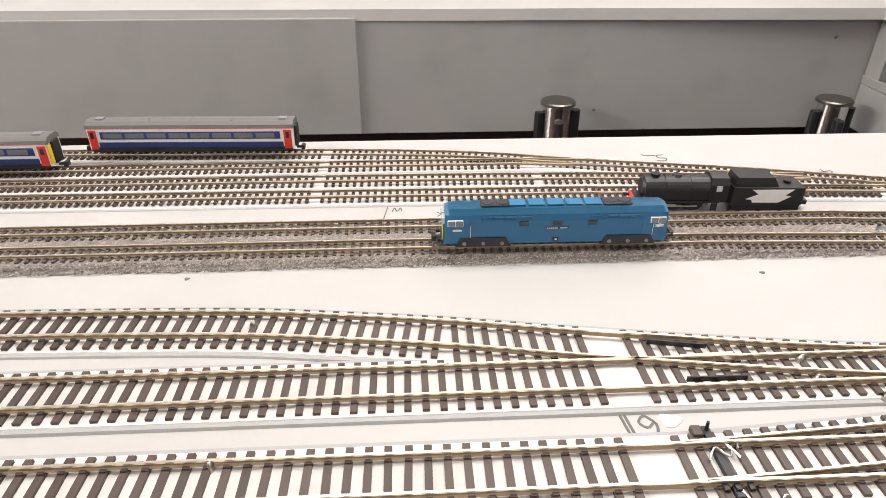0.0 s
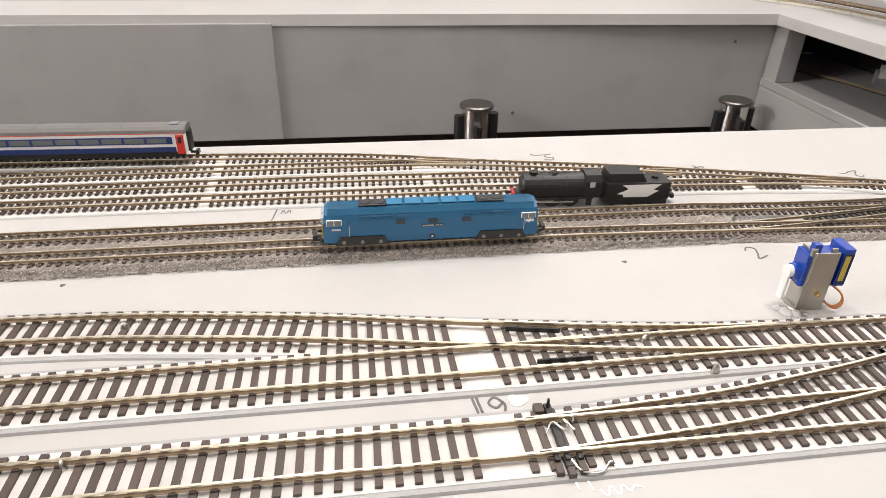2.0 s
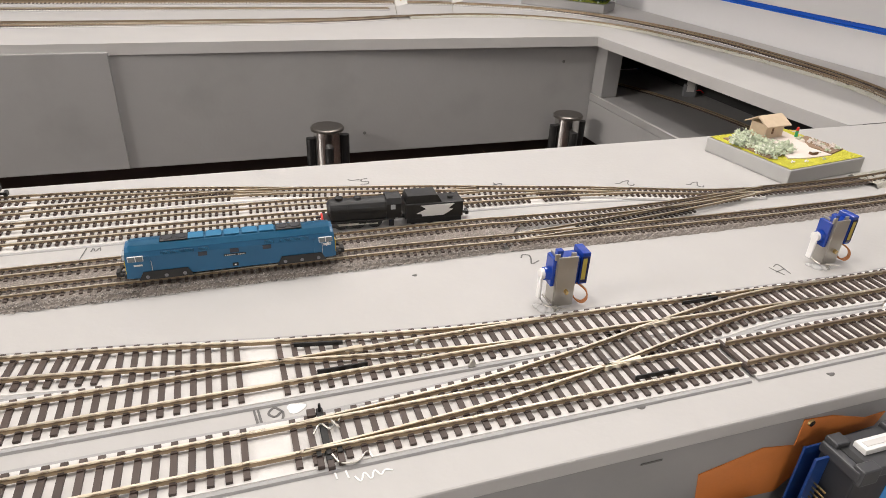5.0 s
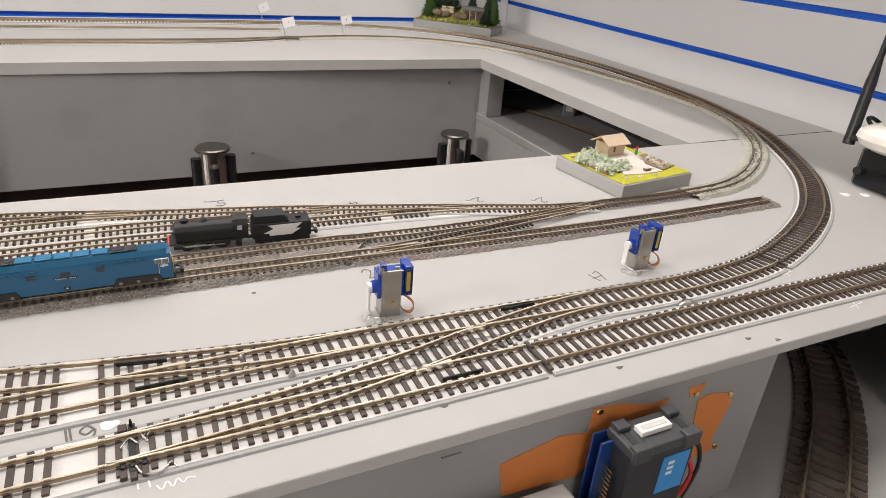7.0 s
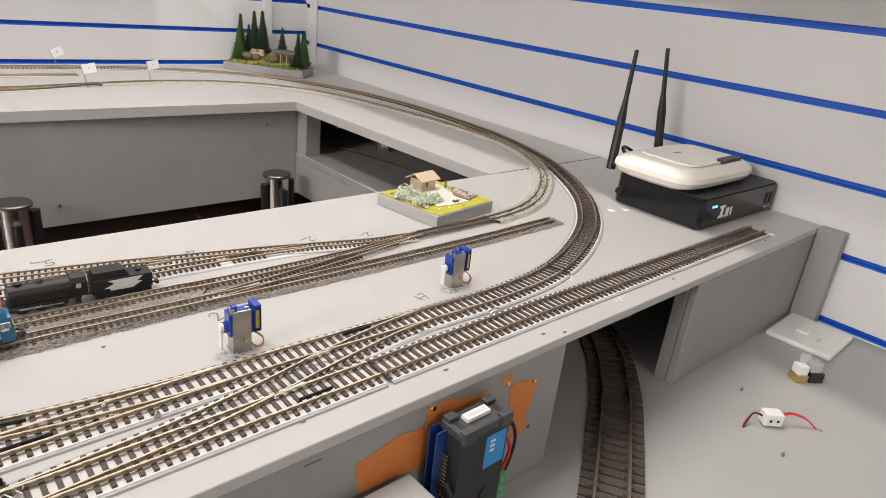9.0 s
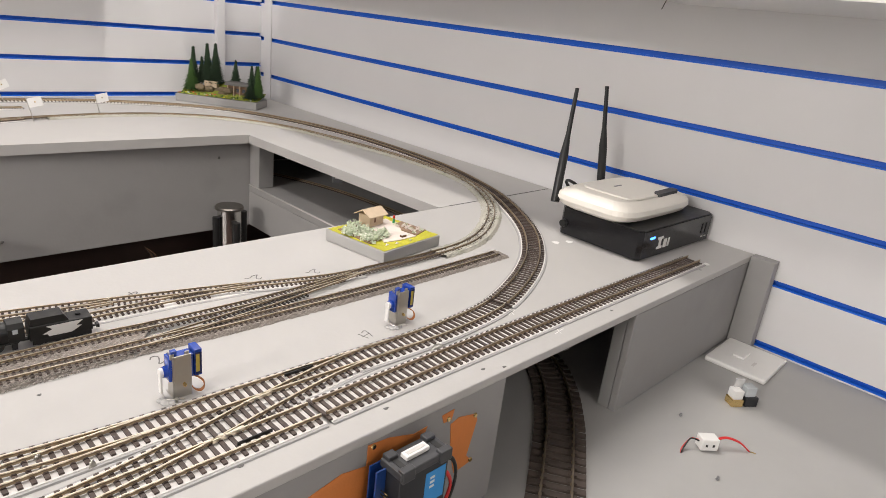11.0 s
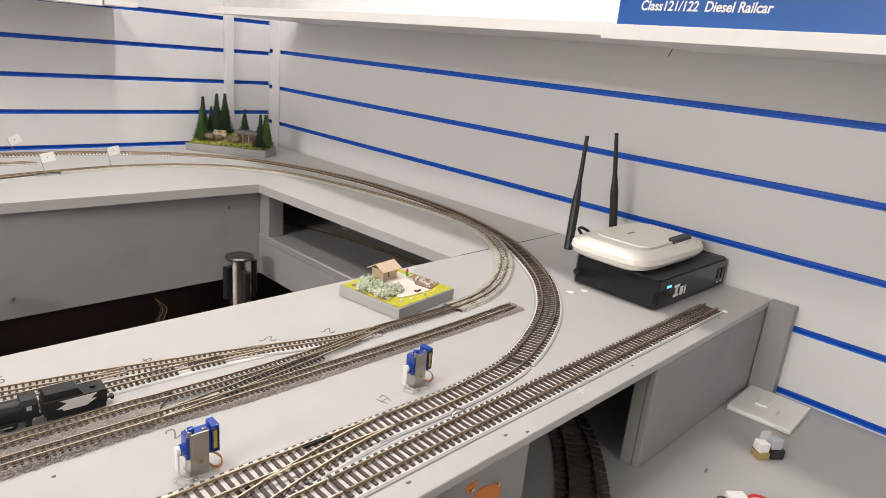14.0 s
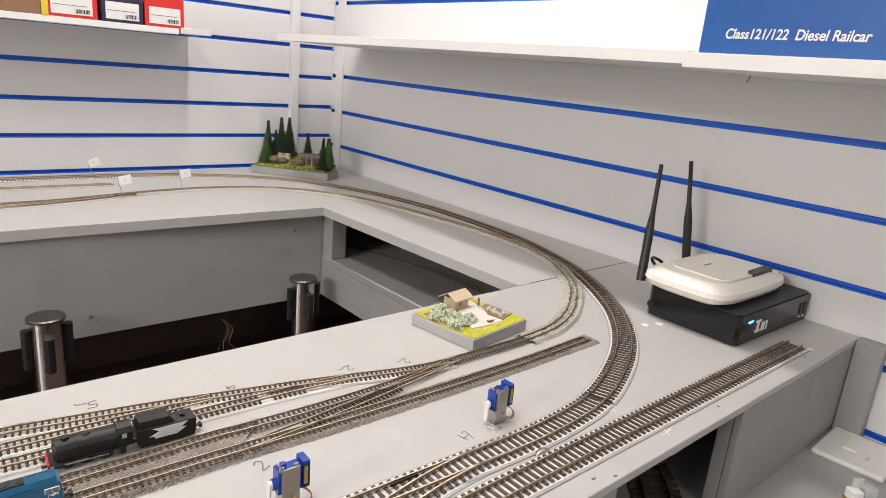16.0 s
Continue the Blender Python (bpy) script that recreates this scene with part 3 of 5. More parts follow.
MX = [(0.27, 0.3505), (0.295, 0.3522), (0.334, 0.3560), (0.37, 0.3600), (0.41, 0.3650), (0.46, 0.3725), (0.51, 0.3810)]
n1_near = [p for p in spline(N1, 0.004) if p[1] < 0.53 and p[0] < 0.7]
i_split = N1.index((0.525, 0.3855))
track("fine gold railed yard track on dark sleepers joining the main line", N1[: i_split + 1], NG, SLEEPER, RAIL, BED, group="yard tracks", skip=[(-0.062, 0.0026), (0.089, 0.0035)])
track("weathered fine railed track curving round to the back board", N1[i_split:], NG, SLEEPER_DUST, RAIL_DARK, None, group="yard tracks", z=0.0022)
track("fine gold railed yard track on dark sleepers, second row", N2, NG, SLEEPER, RAIL, BED, [n1_near], 0.008, group="yard tracks", skip=[(0.088, 0.004), (-0.063, 0.0026)], shy=0.0002)
track("fine gold railed yard track on dark sleepers, third row", N3, NG, SLEEPER, RAIL, BED, [n1_near], 0.008, group="yard tracks", skip=[(-0.0635, 0.0026), (0.09, 0.0026)], shy=0.0004)
track("fine gold railed yard track on dark sleepers, fourth row", N4, NG, SLEEPER, RAIL, BED, [n1_near], 0.008, group="yard tracks", skip=[(-0.065, 0.0026), (0.32, 0.0035)], shy=0.0006)
m1_near, m2_near = spline(M1, 0.004), spline(M2, 0.004)
track("fine railed main track in granite chip ballast", M1, NG, SLEEPER_DUST, RAIL, None, [n1_near], 0.008, z=0.0026, group="ballasted tracks")
track("fine railed main track in ballast ending in a stub", M2, NG, SLEEPER_DUST, RAIL, None, z=0.0026, group="ballasted tracks")
track("dark unballasted crossover between the two main tracks", MX, NG, BLACK_SLEEPER, RAIL, None, [m1_near, m2_near], 0.007, z=0.0026, group="ballasted tracks")
track("short dead-end siding on the back board", [(-0.7, 1.45), (0.0, 1.445), (0.45, 1.439)], NG, SLEEPER, RAIL, BED, group="back tracks")
track("shining track along the back board", [(-0.7, 1.262), (0.1, 1.272), (0.30, 1.288), (0.42, 1.318)], NG, SLEEPER, RAIL, BED, [[(0.45, 1.33)]], 0.01, group="back tracks", shy=0.0003)
DECK_LINE = [(0.865, 1.20), (0.897, 1.137), (0.932, 1.03), (0.951, 0.924), (0.957, 0.82), (0.953, 0.70), (0.94, 0.56)]
track("dusty dark track on the lower tunnel deck", DECK_LINE, NG, SLEEPER, RAIL_DARK, None, z=-0.1143, group="tunnel tracks")
track("wide gauge brown track running into the front tunnel", [(0.33, -0.01), (0.42, 0.034), (0.49, 0.070), (0.55, 0.107), (0.61, 0.146), (0.665, 0.184), (0.725, 0.236), (0.765, 0.29), (0.79, 0.37), (0.795, 0.48)], OG, SLEEPER_DUST, RAIL_DARK, None, z=DESK_Z, group="tunnel tracks")


def ballast(name, label, edges, mat, height, cell, seed):
    """A bed of loose chips between two edge lines, with an uneven outline."""
    rnd = random.Random(seed)
    lo, hi = (spline(e, cell) for e in edges)
    n = min(len(lo), len(hi))
    lo = [lo[int(i * (len(lo) - 1) / (n - 1))] for i in range(n)]
    hi = [hi[int(i * (len(hi) - 1) / (n - 1))] for i in range(n)]
    bm = bmesh.new()
    rows = []
    for p, q in zip(lo, hi):
        width = math.dist(p[:2], q[:2])
        c = 18
        row = []
        for k in range(c + 1):
            f = k / c
            if k in (0, c):
                f += rnd.uniform(-0.0012, 0.0012) / max(width, 0.01)
            x, y = p[0] + (q[0] - p[0]) * f, p[1] + (q[1] - p[1]) * f
            edge = min(1.0, min(k, c - k) / 2.0)
            z = 0.0002 + edge * (height + rnd.uniform(-0.0006, 0.0007))
            row.append(bm.verts.new((x + rnd.uniform(-0.0004, 0.0004), y, z)))
        rows.append(row)
    for r, q in zip(rows, rows[1:]):
        for i in range(len(r) - 1):
            bm.faces.new((r[i], q[i], q[i + 1], r[i + 1]))
    bmesh.ops.recalc_face_normals(bm, faces=bm.faces[:])
    return tagged(new(name, mesh_of(name, bm, mat)), label, "ballast", "", "stuff")


def offset(pts, d):
    out = []
    for x, y, a, _ in spline(pts, 0.012):
        out.append((x - math.sin(a) * d, y + math.cos(a) * d))
    return out


ballast("ballast", "grey and white granite chips between the main tracks", ([(-0.7, 0.340), (-0.3, 0.340), (0.0, 0.3405), (0.26, 0.3405)], [(-0.7, 0.3915), (-0.3, 0.3915), (0.0, 0.3915), (0.30, 0.3895)]), STONE, 0.0029, 0.0022, 3)
ballast("ballast", "brownish chips along the stub track", ([(0.262, 0.3405), (0.35, 0.3335), (0.5, 0.3310), (0.6, 0.3310), (0.722, 0.3330)], [(0.30, 0.3560), (0.36, 0.3580), (0.5, 0.3565), (0.6, 0.3550), (0.722, 0.3600)]), STONE, 0.0029, 0.0022, 4)
curve_part = N1[i_split + 2 :]
ballast("ballast", "thin pale chips with green dust along the inner curve", (offset(curve_part[:16], -0.016), offset(curve_part[:16], 0.016)), BALLAST_PALE, 0.0034, 0.003, 5)

# loose chips on top of the bed
rnd = random.Random(11)
verts, faces = [], []
for i in range(15000):
    x, y = rnd.uniform(-0.42, 0.30), rnd.uniform(0.3395, 0.3915)
    if rnd.random() < 0.35:
        y = rnd.uniform(0.3385, 0.347)
    r, z = rnd.uniform(0.0003, 0.00062), 0.0029 if 0.342 < y < 0.389 else 0.001
    b = len(verts)
    for dx, dy, dz in ((-1, -1, 0), (1, -0.7, 0), (0.8, 1, 0), (-0.9, 0.8, 0), (0.1, 0.0, 1.1)):
        verts.append((x + dx * r * rnd.uniform(0.6, 1.1), y + dy * r * rnd.uniform(0.6, 1.1), z + dz * r - 0.0002))
    faces += [(b, b + 1, b + 4), (b + 1, b + 2, b + 4), (b + 2, b + 3, b + 4), (b + 3, b, b + 4)]
me = bpy.data.meshes.new("loose_chips")
me.from_pydata(verts, [], faces)
chip = bpy.data.materials.new("loose_chip_stone")
chip.use_nodes = True
g = chip.node_tree.nodes.new("ShaderNodeNewGeometry")
ramp = chip.node_tree.nodes.new("ShaderNodeValToRGB")
ramp.color_ramp.elements[0].color = (0.10, 0.09, 0.085, 1)
ramp.color_ramp.elements[1].color = (0.46, 0.42, 0.38, 1)
chip.node_tree.links.new(g.outputs["Random Per Island"], ramp.inputs[0])
chip.node_tree.links.new(ramp.outputs[0], chip.node_tree.nodes["Principled BSDF"].inputs["Base Color"])
chip.node_tree.nodes["Principled BSDF"].inputs["Roughness"].default_value = 0.85
me.materials.append(chip)
tagged(new("loose_chips", me), "loose grey and white stone chips on the ballast", "ballast", "", "stuff")


crack = thing("wall_scratch", "short dark scratch on the slatwall under the shelf", "scratch", m=pose(XW, 0.385, 0.335, 20, 0, 0))
part("groove", solid(-0.0004, 0.0, -0.0008, 0.0008, -0.008, 0.008), PENCIL, crack)


# ---- rolling stock ----
def wheel(parent, x, y, r, z, mat=BLACK, w=0.0016, hub=STEEL):
    o = part("wheel", cyl(bmesh.new(), (x, y - w / 2, z), (x, y + w / 2, z), r, r, 20), mat, parent)
    part("axle_cap", cyl(bmesh.new(), (x, y - w / 2 - 0.0006, z), (x, y - w / 2, z), r * 0.42, r * 0.4, 10), hub, o)
    return o


def coupling(parent, x, s, z):
    bm = bmesh.new()
    box(bm, min(x, x + s * 0.006), max(x, x + s * 0.006), -0.0012, 0.0012, z, z + 0.0016, 0.0003)
    box(bm, min(x + s * 0.004, x + s * 0.0065), max(x + s * 0.004, x + s * 0.0065), -0.0028, 0.0028, z - 0.0008, z + 0.0026, 0.0003)
    part("coupling", bm, BLACK, parent)


def rounded_body(length, half, z0, z1, crown, inset=0.0):
    """A vehicle body of half-width half with a domed roof line, along x about 0."""
    prof = [(-half, z0), (-half, z0 + (z1 - z0) * 0.72), (-half * 0.9, z0 + (z1 - z0) * 0.9), (-half * 0.55, z1), (0, z1 + crown), (half * 0.55, z1), (half * 0.9, z0 + (z1 - z0) * 0.9), (half, z0 + (z1 - z0) * 0.72), (half, z0)]
    bm = bmesh.new()
    rings = []
    L = length / 2
    for x, f in ((-L, 0.90), (-L + 0.0025, 0.97), (-L + 0.006, 1.0), (L - 0.006, 1.0), (L - 0.0025, 0.97), (L, 0.90)):
        rings.append([bm.verts.new((x + (0.0018 * (1 if x < 0 else -1) * max(0, (z - z0) / (z1 - z0) - 0.35) if abs(x) > L - 0.004 else 0), y * f, z0 + (z - z0) * (0.94 + 0.06 * f))) for y, z in prof])
    for r, q in zip(rings, rings[1:]):
        for i in range(len(prof)):
            bm.faces.new((r[i], q[i], q[(i + 1) % len(prof)], r[(i + 1) % len(prof)]))
    bm.faces.new(rings[0])
    bm.faces.new(rings[-1][::-1])
    bmesh.ops.recalc_face_normals(bm, faces=bm.faces[:])
    return bm


def diesel(m):
    t = thing("diesel_locomotive", "bright blue model diesel locomotive with yellow end standing on ballasted track", "locomotive", m=m)
    L, H = 0.125, 0.009
    part("body", rounded_body(L, H, 0.0022, 0.0215, 0.0008), BLUE, t)
    bm = bmesh.new()
    prof = [(-0.0083, 0.0196), (-0.0052, 0.0222), (0, 0.0234), (0.0052, 0.0222), (0.0083, 0.0196)]
    rings = [[bm.verts.new((x, y * f, z)) for y, z in prof] for x, f in ((-L / 2 + 0.003, 0.93), (-L / 2 + 0.008, 1.0), (L / 2 - 0.008, 1.0), (L / 2 - 0.003, 0.93))]
    for r, q in zip(rings, rings[1:]):
        for i in range(4):
            bm.faces.new((r[i], q[i], q[i + 1], r[i + 1]))
    bmesh.ops.solidify(bm, geom=bm.faces[:], thickness=0.0005)
    part("roof", bm, BLUE_ROOF, t, "lighter blue roof")
    for x in (-0.034, 0.034):
        fan = part("roof_fan", solid(x - 0.008, x + 0.008, -0.0045, 0.0035, 0.0226, 0.0236, 0.0004), BLACK, t, "black roof fan grille")
        for dx in (-0.004, 0.004):
            part("fan_ring", cyl(bmesh.new(), (x + dx, -0.0005, 0.0236), (x + dx, -0.0005, 0.0240), 0.0033, 0.003, 16), DARK_GREY, fan)
    for i in range(6):
        x = -0.026 + i * 0.0105
        part("roof_hatch", solid(x, x + 0.009, -0.004, 0.004, 0.0229, 0.02345, 0.0002), BLUE_ROOF, t, "lighter blue roof hatch")
    for side in (-1, 1):
        y = side * 0.0091
        for x in (-0.039, -0.0325, -0.026, -0.0175, 0.021, 0.0305, 0.0365, 0.0425):
            g = part("grille", solid(x - 0.0029, x + 0.0029, y - 0.00025, y + 0.00025, 0.0165, 0.0190, 0.0002), DARK_BLUE, t, "dark blue louvred grille")
            for k in range(3):
                part("louvre", solid(x - 0.0027, x + 0.0027, y - 0.00045, y + 0.00045, 0.0168 + k * 0.0008, 0.0171 + k * 0.0008), BLUE_ROOF, g)
        for x in (-0.0185, 0.0, 0.0195):
            part("side_window", solid(x - 0.0026, x + 0.0026, y - 0.0003, y + 0.0003, 0.0130, 0.0158, 0.0002), GLASS_DARK, t, "small dark engine room window")
        for x in (-0.0560, 0.0560):
            w = part("cab_window", solid(x - 0.0043, x + 0.0043, y - 0.0006, y + 0.0003, 0.0135, 0.0172, 0.0003), WHITE, t, "white framed cab side window")
            for dx in (-0.0021, 0.0021):
                part("pane", solid(x + dx - 0.0019, x + dx + 0.0019, y - 0.0008, y + 0.0005, 0.0138, 0.0169), GLASS_CAB, w, "grey cab glass")
            d = x * 0.905
            part("cab_door", solid(d - 0.0022, d + 0.0022, y - 0.00022, y + 0.00022, 0.0045, 0.0168, 0.0001), BLUE, t)
            part("handrail", cyl(bmesh.new(), (d + 0.003, y * 1.03, 0.006), (d + 0.003, y * 1.03, 0.0135), 0.00014, None, 6), TRIM_GREY, t, "pale wire handrail")
        plate = part("name_plate", solid(-0.0065, 0.0065, y - 0.0003, y + 0.0003, 0.0110, 0.0122), BLACK, t, "black name plate with pale bars")
        for k in range(11):
            x = -0.0058 + k * 0.00108
            if k != 6:
                part("plate_bar", solid(x, x + 0.0007, y - 0.0005, y + 0.0005, 0.0113, 0.0119), TRIM_GREY, plate)
        part("number_plate", solid(-0.0575, -0.0525, y - 0.0003, y + 0.0003, 0.0104, 0.0114), TRIM_GREY, t, "pale number plate bar")
        arrows = part("emblem", solid(0.0545, 0.0595, y - 0.0003, y + 0.0003, 0.0112, 0.0116), WHITE, t, "white double line emblem")
        part("emblem_bar", solid(0.0545, 0.0595, y - 0.0003, y + 0.0003, 0.0122, 0.0126), WHITE, arrows)
        part("emblem_stroke", solid(0.0562, 0.0578, y - 0.00028, y + 0.00028, 0.0106, 0.0132, 0.0, Matrix.Translation((0.057, 0, 0.012)) @ Euler((0, 0.9, 0)).to_matrix().to_4x4() @ Matrix.Translation((-0.057, 0, -0.012))), WHITE, arrows)
        part("crest", solid(-0.002, 0.0015, y - 0.0004, y + 0.0004, 0.0034, 0.0056, 0.0003), BLACK, t, "small black and white crest")
        part("crest_mark", solid(-0.0008, 0.0003, y - 0.0006, y + 0.0006, 0.0041, 0.005), WHITE, t)
        for x in (-0.0405, 0.0405):
            bogie = part("bogie", prism(bmesh.new(), [(-0.0155, 0.0), (-0.0125, 0.0055), (0.0125, 0.0055), (0.0155, 0.0)], -0.0005, 0.0006, Matrix.Translation((x, y, 0.0008)) @ Matrix.Rotation(radians(90), 4, "X")), BLACK, t, "black six-wheel bogie frame")
            for dx in (-0.0105, 0.0, 0.0105):
                part("axle_box", cyl(bmesh.new(), (x + dx, y - 0.001, 0.0028), (x + dx, y + 0.001, 0.0028), 0.0011, None, 10), MID_GREY, bogie)
                wheel(bogie, x + dx, side * 0.0052, 0.0032, 0.0032)
    for s in (-1, 1):
        x = s * L / 2
        part("warning_panel", solid(min(x, x + s * 0.0004), max(x, x + s * 0.0004), -0.0066, 0.0066, 0.0045, 0.0125, 0.0001), YELLOW, t, "yellow warning panel")
        for y in (-0.0036, 0.0036):
            part("windscreen", solid(x - 0.0017 - 0.0007 * s, x + 0.0003 - 0.0007 * s, y - 0.0031, y + 0.0031, 0.0138, 0.0176, 0.0003), GLASS_PALE, t, "white framed windscreen")
        part("buffer_beam", solid(min(x, x + s * 0.0012), max(x, x + s * 0.0012), -0.0078, 0.0078, 0.0018, 0.0046, 0.0003), BLACK, t)
        for y in (-0.0052, 0.0052):
            part("buffer", cyl(bmesh.new(), (x, y, 0.0034), (x + s * 0.0036, y, 0.0034), 0.0008, 0.0012, 10), BLACK, t)
        coupling(t, x, s, 0.0016)
    return t


DARK_BLUE = material("louvre_blue", (0.006, 0.06, 0.13), 0.5, vary=0.2)
diesel(pose(0.080, 0.3555, 0.0074, 0, 0, -0.3))


def coach(m, label, driving=False):
    t = thing("passenger_coach", label, "railway coach", "coaches in the yard", m)
    L, H = 0.149, 0.0093
    part("body", solid(-L / 2, L / 2, -H, H, 0.0035, 0.0205, 0.0008), WHITE, t, "white coach side")
    bm = bmesh.new()
    prof = [(-H - 0.0002, 0.0), (-H * 0.93, 0.0026), (-H * 0.6, 0.0044), (0, 0.0050), (H * 0.6, 0.0044), (H * 0.93, 0.0026), (H + 0.0002, 0.0)]
    sweep(bm, [(-L / 2 - 0.0006, 0, 0, 0), (L / 2 + 0.0006, 0, 0, 0)], prof, 0.0196)
    roof = part("roof", bm, ROOF_GREY, t, "dark grey ribbed roof")
    for x in (-L / 2 + 0.008, L / 2 - 0.008):
        part("roof_vent", solid(x - 0.003, x + 0.003, -0.003, 0.003, 0.0243, 0.0252, 0.0003), MID_GREY, roof)
    for x in (-0.03, 0.0, 0.03):
        part("roof_seam", solid(x, x + 0.0004, -0.0055, 0.0055, 0.0240, 0.02465), ROOF_GREY, roof)
    for side in (-1, 1):
        y = side * (H + 0.0001)
        part("lower_stripe", solid(-L / 2 + 0.0074, L / 2 - 0.0074, y - 0.0002, y + 0.0002, 0.0056, 0.0096), NAVY, t, "dark blue lower side")
        part("skirt", solid(-L / 2 + 0.0010, L / 2 - 0.0010, y - 0.0003, y + 0.0003, 0.0034, 0.0058), BLACK, t, "black skirt below the body")
        part("cantrail_line", solid(-L / 2, L / 2, y - 0.0002, y + 0.0002, 0.0196, 0.0200), RED, t, "thin red line")
        band = part("window_band", solid(-L / 2 + 0.0092, L / 2 - 0.0092, y - 0.0003, y + 0.0003, 0.0118, 0.0174, 0.0002), NAVY, t, "dark blue window band")
        for k in range(8):
            x = -L / 2 + 0.0115 + k * 0.0158
            part("window_pane", solid(x, x + 0.0136, y - 0.0006, y + 0.0006, 0.0128, 0.0164, 0.0002), GLASS_CAB, band)
        for s in (-1, 1):
            x = s * (L / 2 - 0.0038)
            d = part("end_door", solid(x - 0.0028, x + 0.0028, y - 0.0004, y + 0.0004, 0.0042, 0.0186, 0.0002), RED, t, "bright red door")
            part("door_window", solid(x - 0.0012, x + 0.0012, y - 0.0006, y + 0.0006, 0.0125, 0.0172), GLASS_DARK, d)
        part("solebar", solid(-L / 2 + 0.002, L / 2 - 0.002, y - 0.0006, y, 0.0022, 0.0036), BLACK, t)
    part("underframe", solid(-0.03, 0.03, -0.006, 0.006, 0.0004, 0.0035, 0.0004), BLACK, t)
    for x in (-0.053, 0.053):
        b = part("bogie", solid(x - 0.011, x + 0.011, -0.0062, 0.0062, 0.0010, 0.0034, 0.0004), BLACK, t)
        for dx in (-0.0075, 0.0075):
            for y in (-0.0048, 0.0048):
                wheel(b, x + dx, y, 0.0030, 0.0030)
    for s in (-1, 1):
        x = s * L / 2
        part("gangway", solid(min(x, x + s * 0.0022), max(x, x + s * 0.0022), -0.0045, 0.0045, 0.0042, 0.0200, 0.0005), BLACK, t, "black gangway bellows")
        if driving:
            part("end_panel", solid(min(x, x + s * 0.0008), max(x, x + s * 0.0008), -0.0092, -0.005, 0.0055, 0.0190, 0.0002), YELLOW, t, "yellow coach end strip")
        coupling(t, x, s, 0.0014)
    return t


coach(pose(-0.160, 0.5042, 0.0064, 0, 0, -1.6), "white and blue coach with red doors on the yard track")
coach(pose(-0.323, 0.4762, 0.0064, 0, 0, 0), "white and blue coach with red doors and a yellow end", True)


def steam(m):
    t = thing("steam_locomotive", "plain black steam locomotive and tender standing on the bare board", "locomotive", m=m)
    L = 0.0545
    bm = bmesh.new()
    cyl(bm, (-L + 0.006, 0, 0.0165), (-0.006, 0, 0.0165), 0.0078, 0.0082, 24)
    box(bm, -L + 0.006, -0.006, -0.0078, 0.0078, 0.0085, 0.0170, 0.0008)
    part("boiler", bm, LOCO_BLACK, t, "angular black boiler casing")
    part("smokebox_door", cyl(bmesh.new(), (-L + 0.0045, 0, 0.0165), (-L + 0.0062, 0, 0.0165), 0.0055, 0.0072, 20), LOCO_BLACK, t)
    part("chimney", cyl(bmesh.new(), (-L + 0.013, 0, 0.0238), (-L + 0.013, 0, 0.0262), 0.0027, 0.0030, 16), LOCO_BLACK, t)
    part("dome", cyl(bmesh.new(), (-0.028, 0, 0.0240), (-0.028, 0, 0.0258), 0.0034, 0.0024, 16), LOCO_BLACK, t)
    for x in (-0.020, -0.036):
        part("boiler_band", cyl(bmesh.new(), (x, 0, 0.0165), (x + 0.0006, 0, 0.0165), 0.0084, 0.0084, 24), LOCO_BLACK, t)
    part("running_plate", solid(-L + 0.001, -0.001, -0.0088, 0.0088, 0.0072, 0.0084, 0.0002), LOCO_BLACK, t)
    part("buffer_beam", solid(-L, -L + 0.0014, -0.0088, 0.0088, 0.0046, 0.0086, 0.0002), RED, t, "red buffer beam")
    for y in (-0.0058, 0.0058):
        part("buffer", cyl(bmesh.new(), (-L, y, 0.0066), (-L - 0.0036, y, 0.0066), 0.0009, 0.0014, 10), BLACK, t)
    bm = bmesh.new()
    sweep(bm, [(-0.0075, 0, 0, 0), (0.0035, 0, 0, 0)], [(-0.0085, 0.0085), (-0.0085, 0.021), (-0.006, 0.0252), (0, 0.0268), (0.006, 0.0252), (0.0085, 0.021), (0.0085, 0.0085)])
    cab = part("cab", bm, LOCO_BLACK, t)
    for y in (-0.0086, 0.0086):
        part("cab_window", solid(-0.0045, -0.001, y - 0.0002, y + 0.0002, 0.0165, 0.0205), GLASS_PALE, cab)
        for k, x in enumerate((-0.041, -0.0285, -0.016)):
            w = wheel(t, x, y * 0.62, 0.0058, 0.0058, LOCO_BLACK, 0.002, LOCO_BLACK)
        part("coupling_rod", solid(-0.043, -0.014, y * 0.8 - 0.0004, y * 0.8 + 0.0004, 0.0036, 0.0046, 0.0001), STEEL, t, "bright steel coupling rod")
        part("connecting_rod", solid(-0.050, -0.028, y * 0.88 - 0.0003, y * 0.88 + 0.0003, 0.0050, 0.0058, 0.0001), STEEL, t, "bright steel connecting rod")
        part("cylinder_block", cyl(bmesh.new(), (-0.0505, y * 0.85, 0.0056), (-0.044, y * 0.85, 0.0056), 0.0026, 0.0026, 14), LOCO_BLACK, t)
        part("step", solid(-0.006, -0.002, y - 0.0004, y + 0.0004, 0.0015, 0.0072, 0.0002), LOCO_BLACK, t)
    tender = part("tender", solid(0.0065, L - 0.003, -0.0086, 0.0086, 0.0058, 0.0195, 0.0006), LOCO_BLACK, t)
    part("tender_raised_top", prism(bmesh.new(), [(0.0070, 0.0), (0.0085, 0.0068), (0.031, 0.0068), (0.035, 0.0)], -0.0072, 0.0072, Matrix.Translation((0, 0, 0.0195)) @ Matrix.Rotation(radians(90), 4, "X")), LOCO_BLACK, tender)
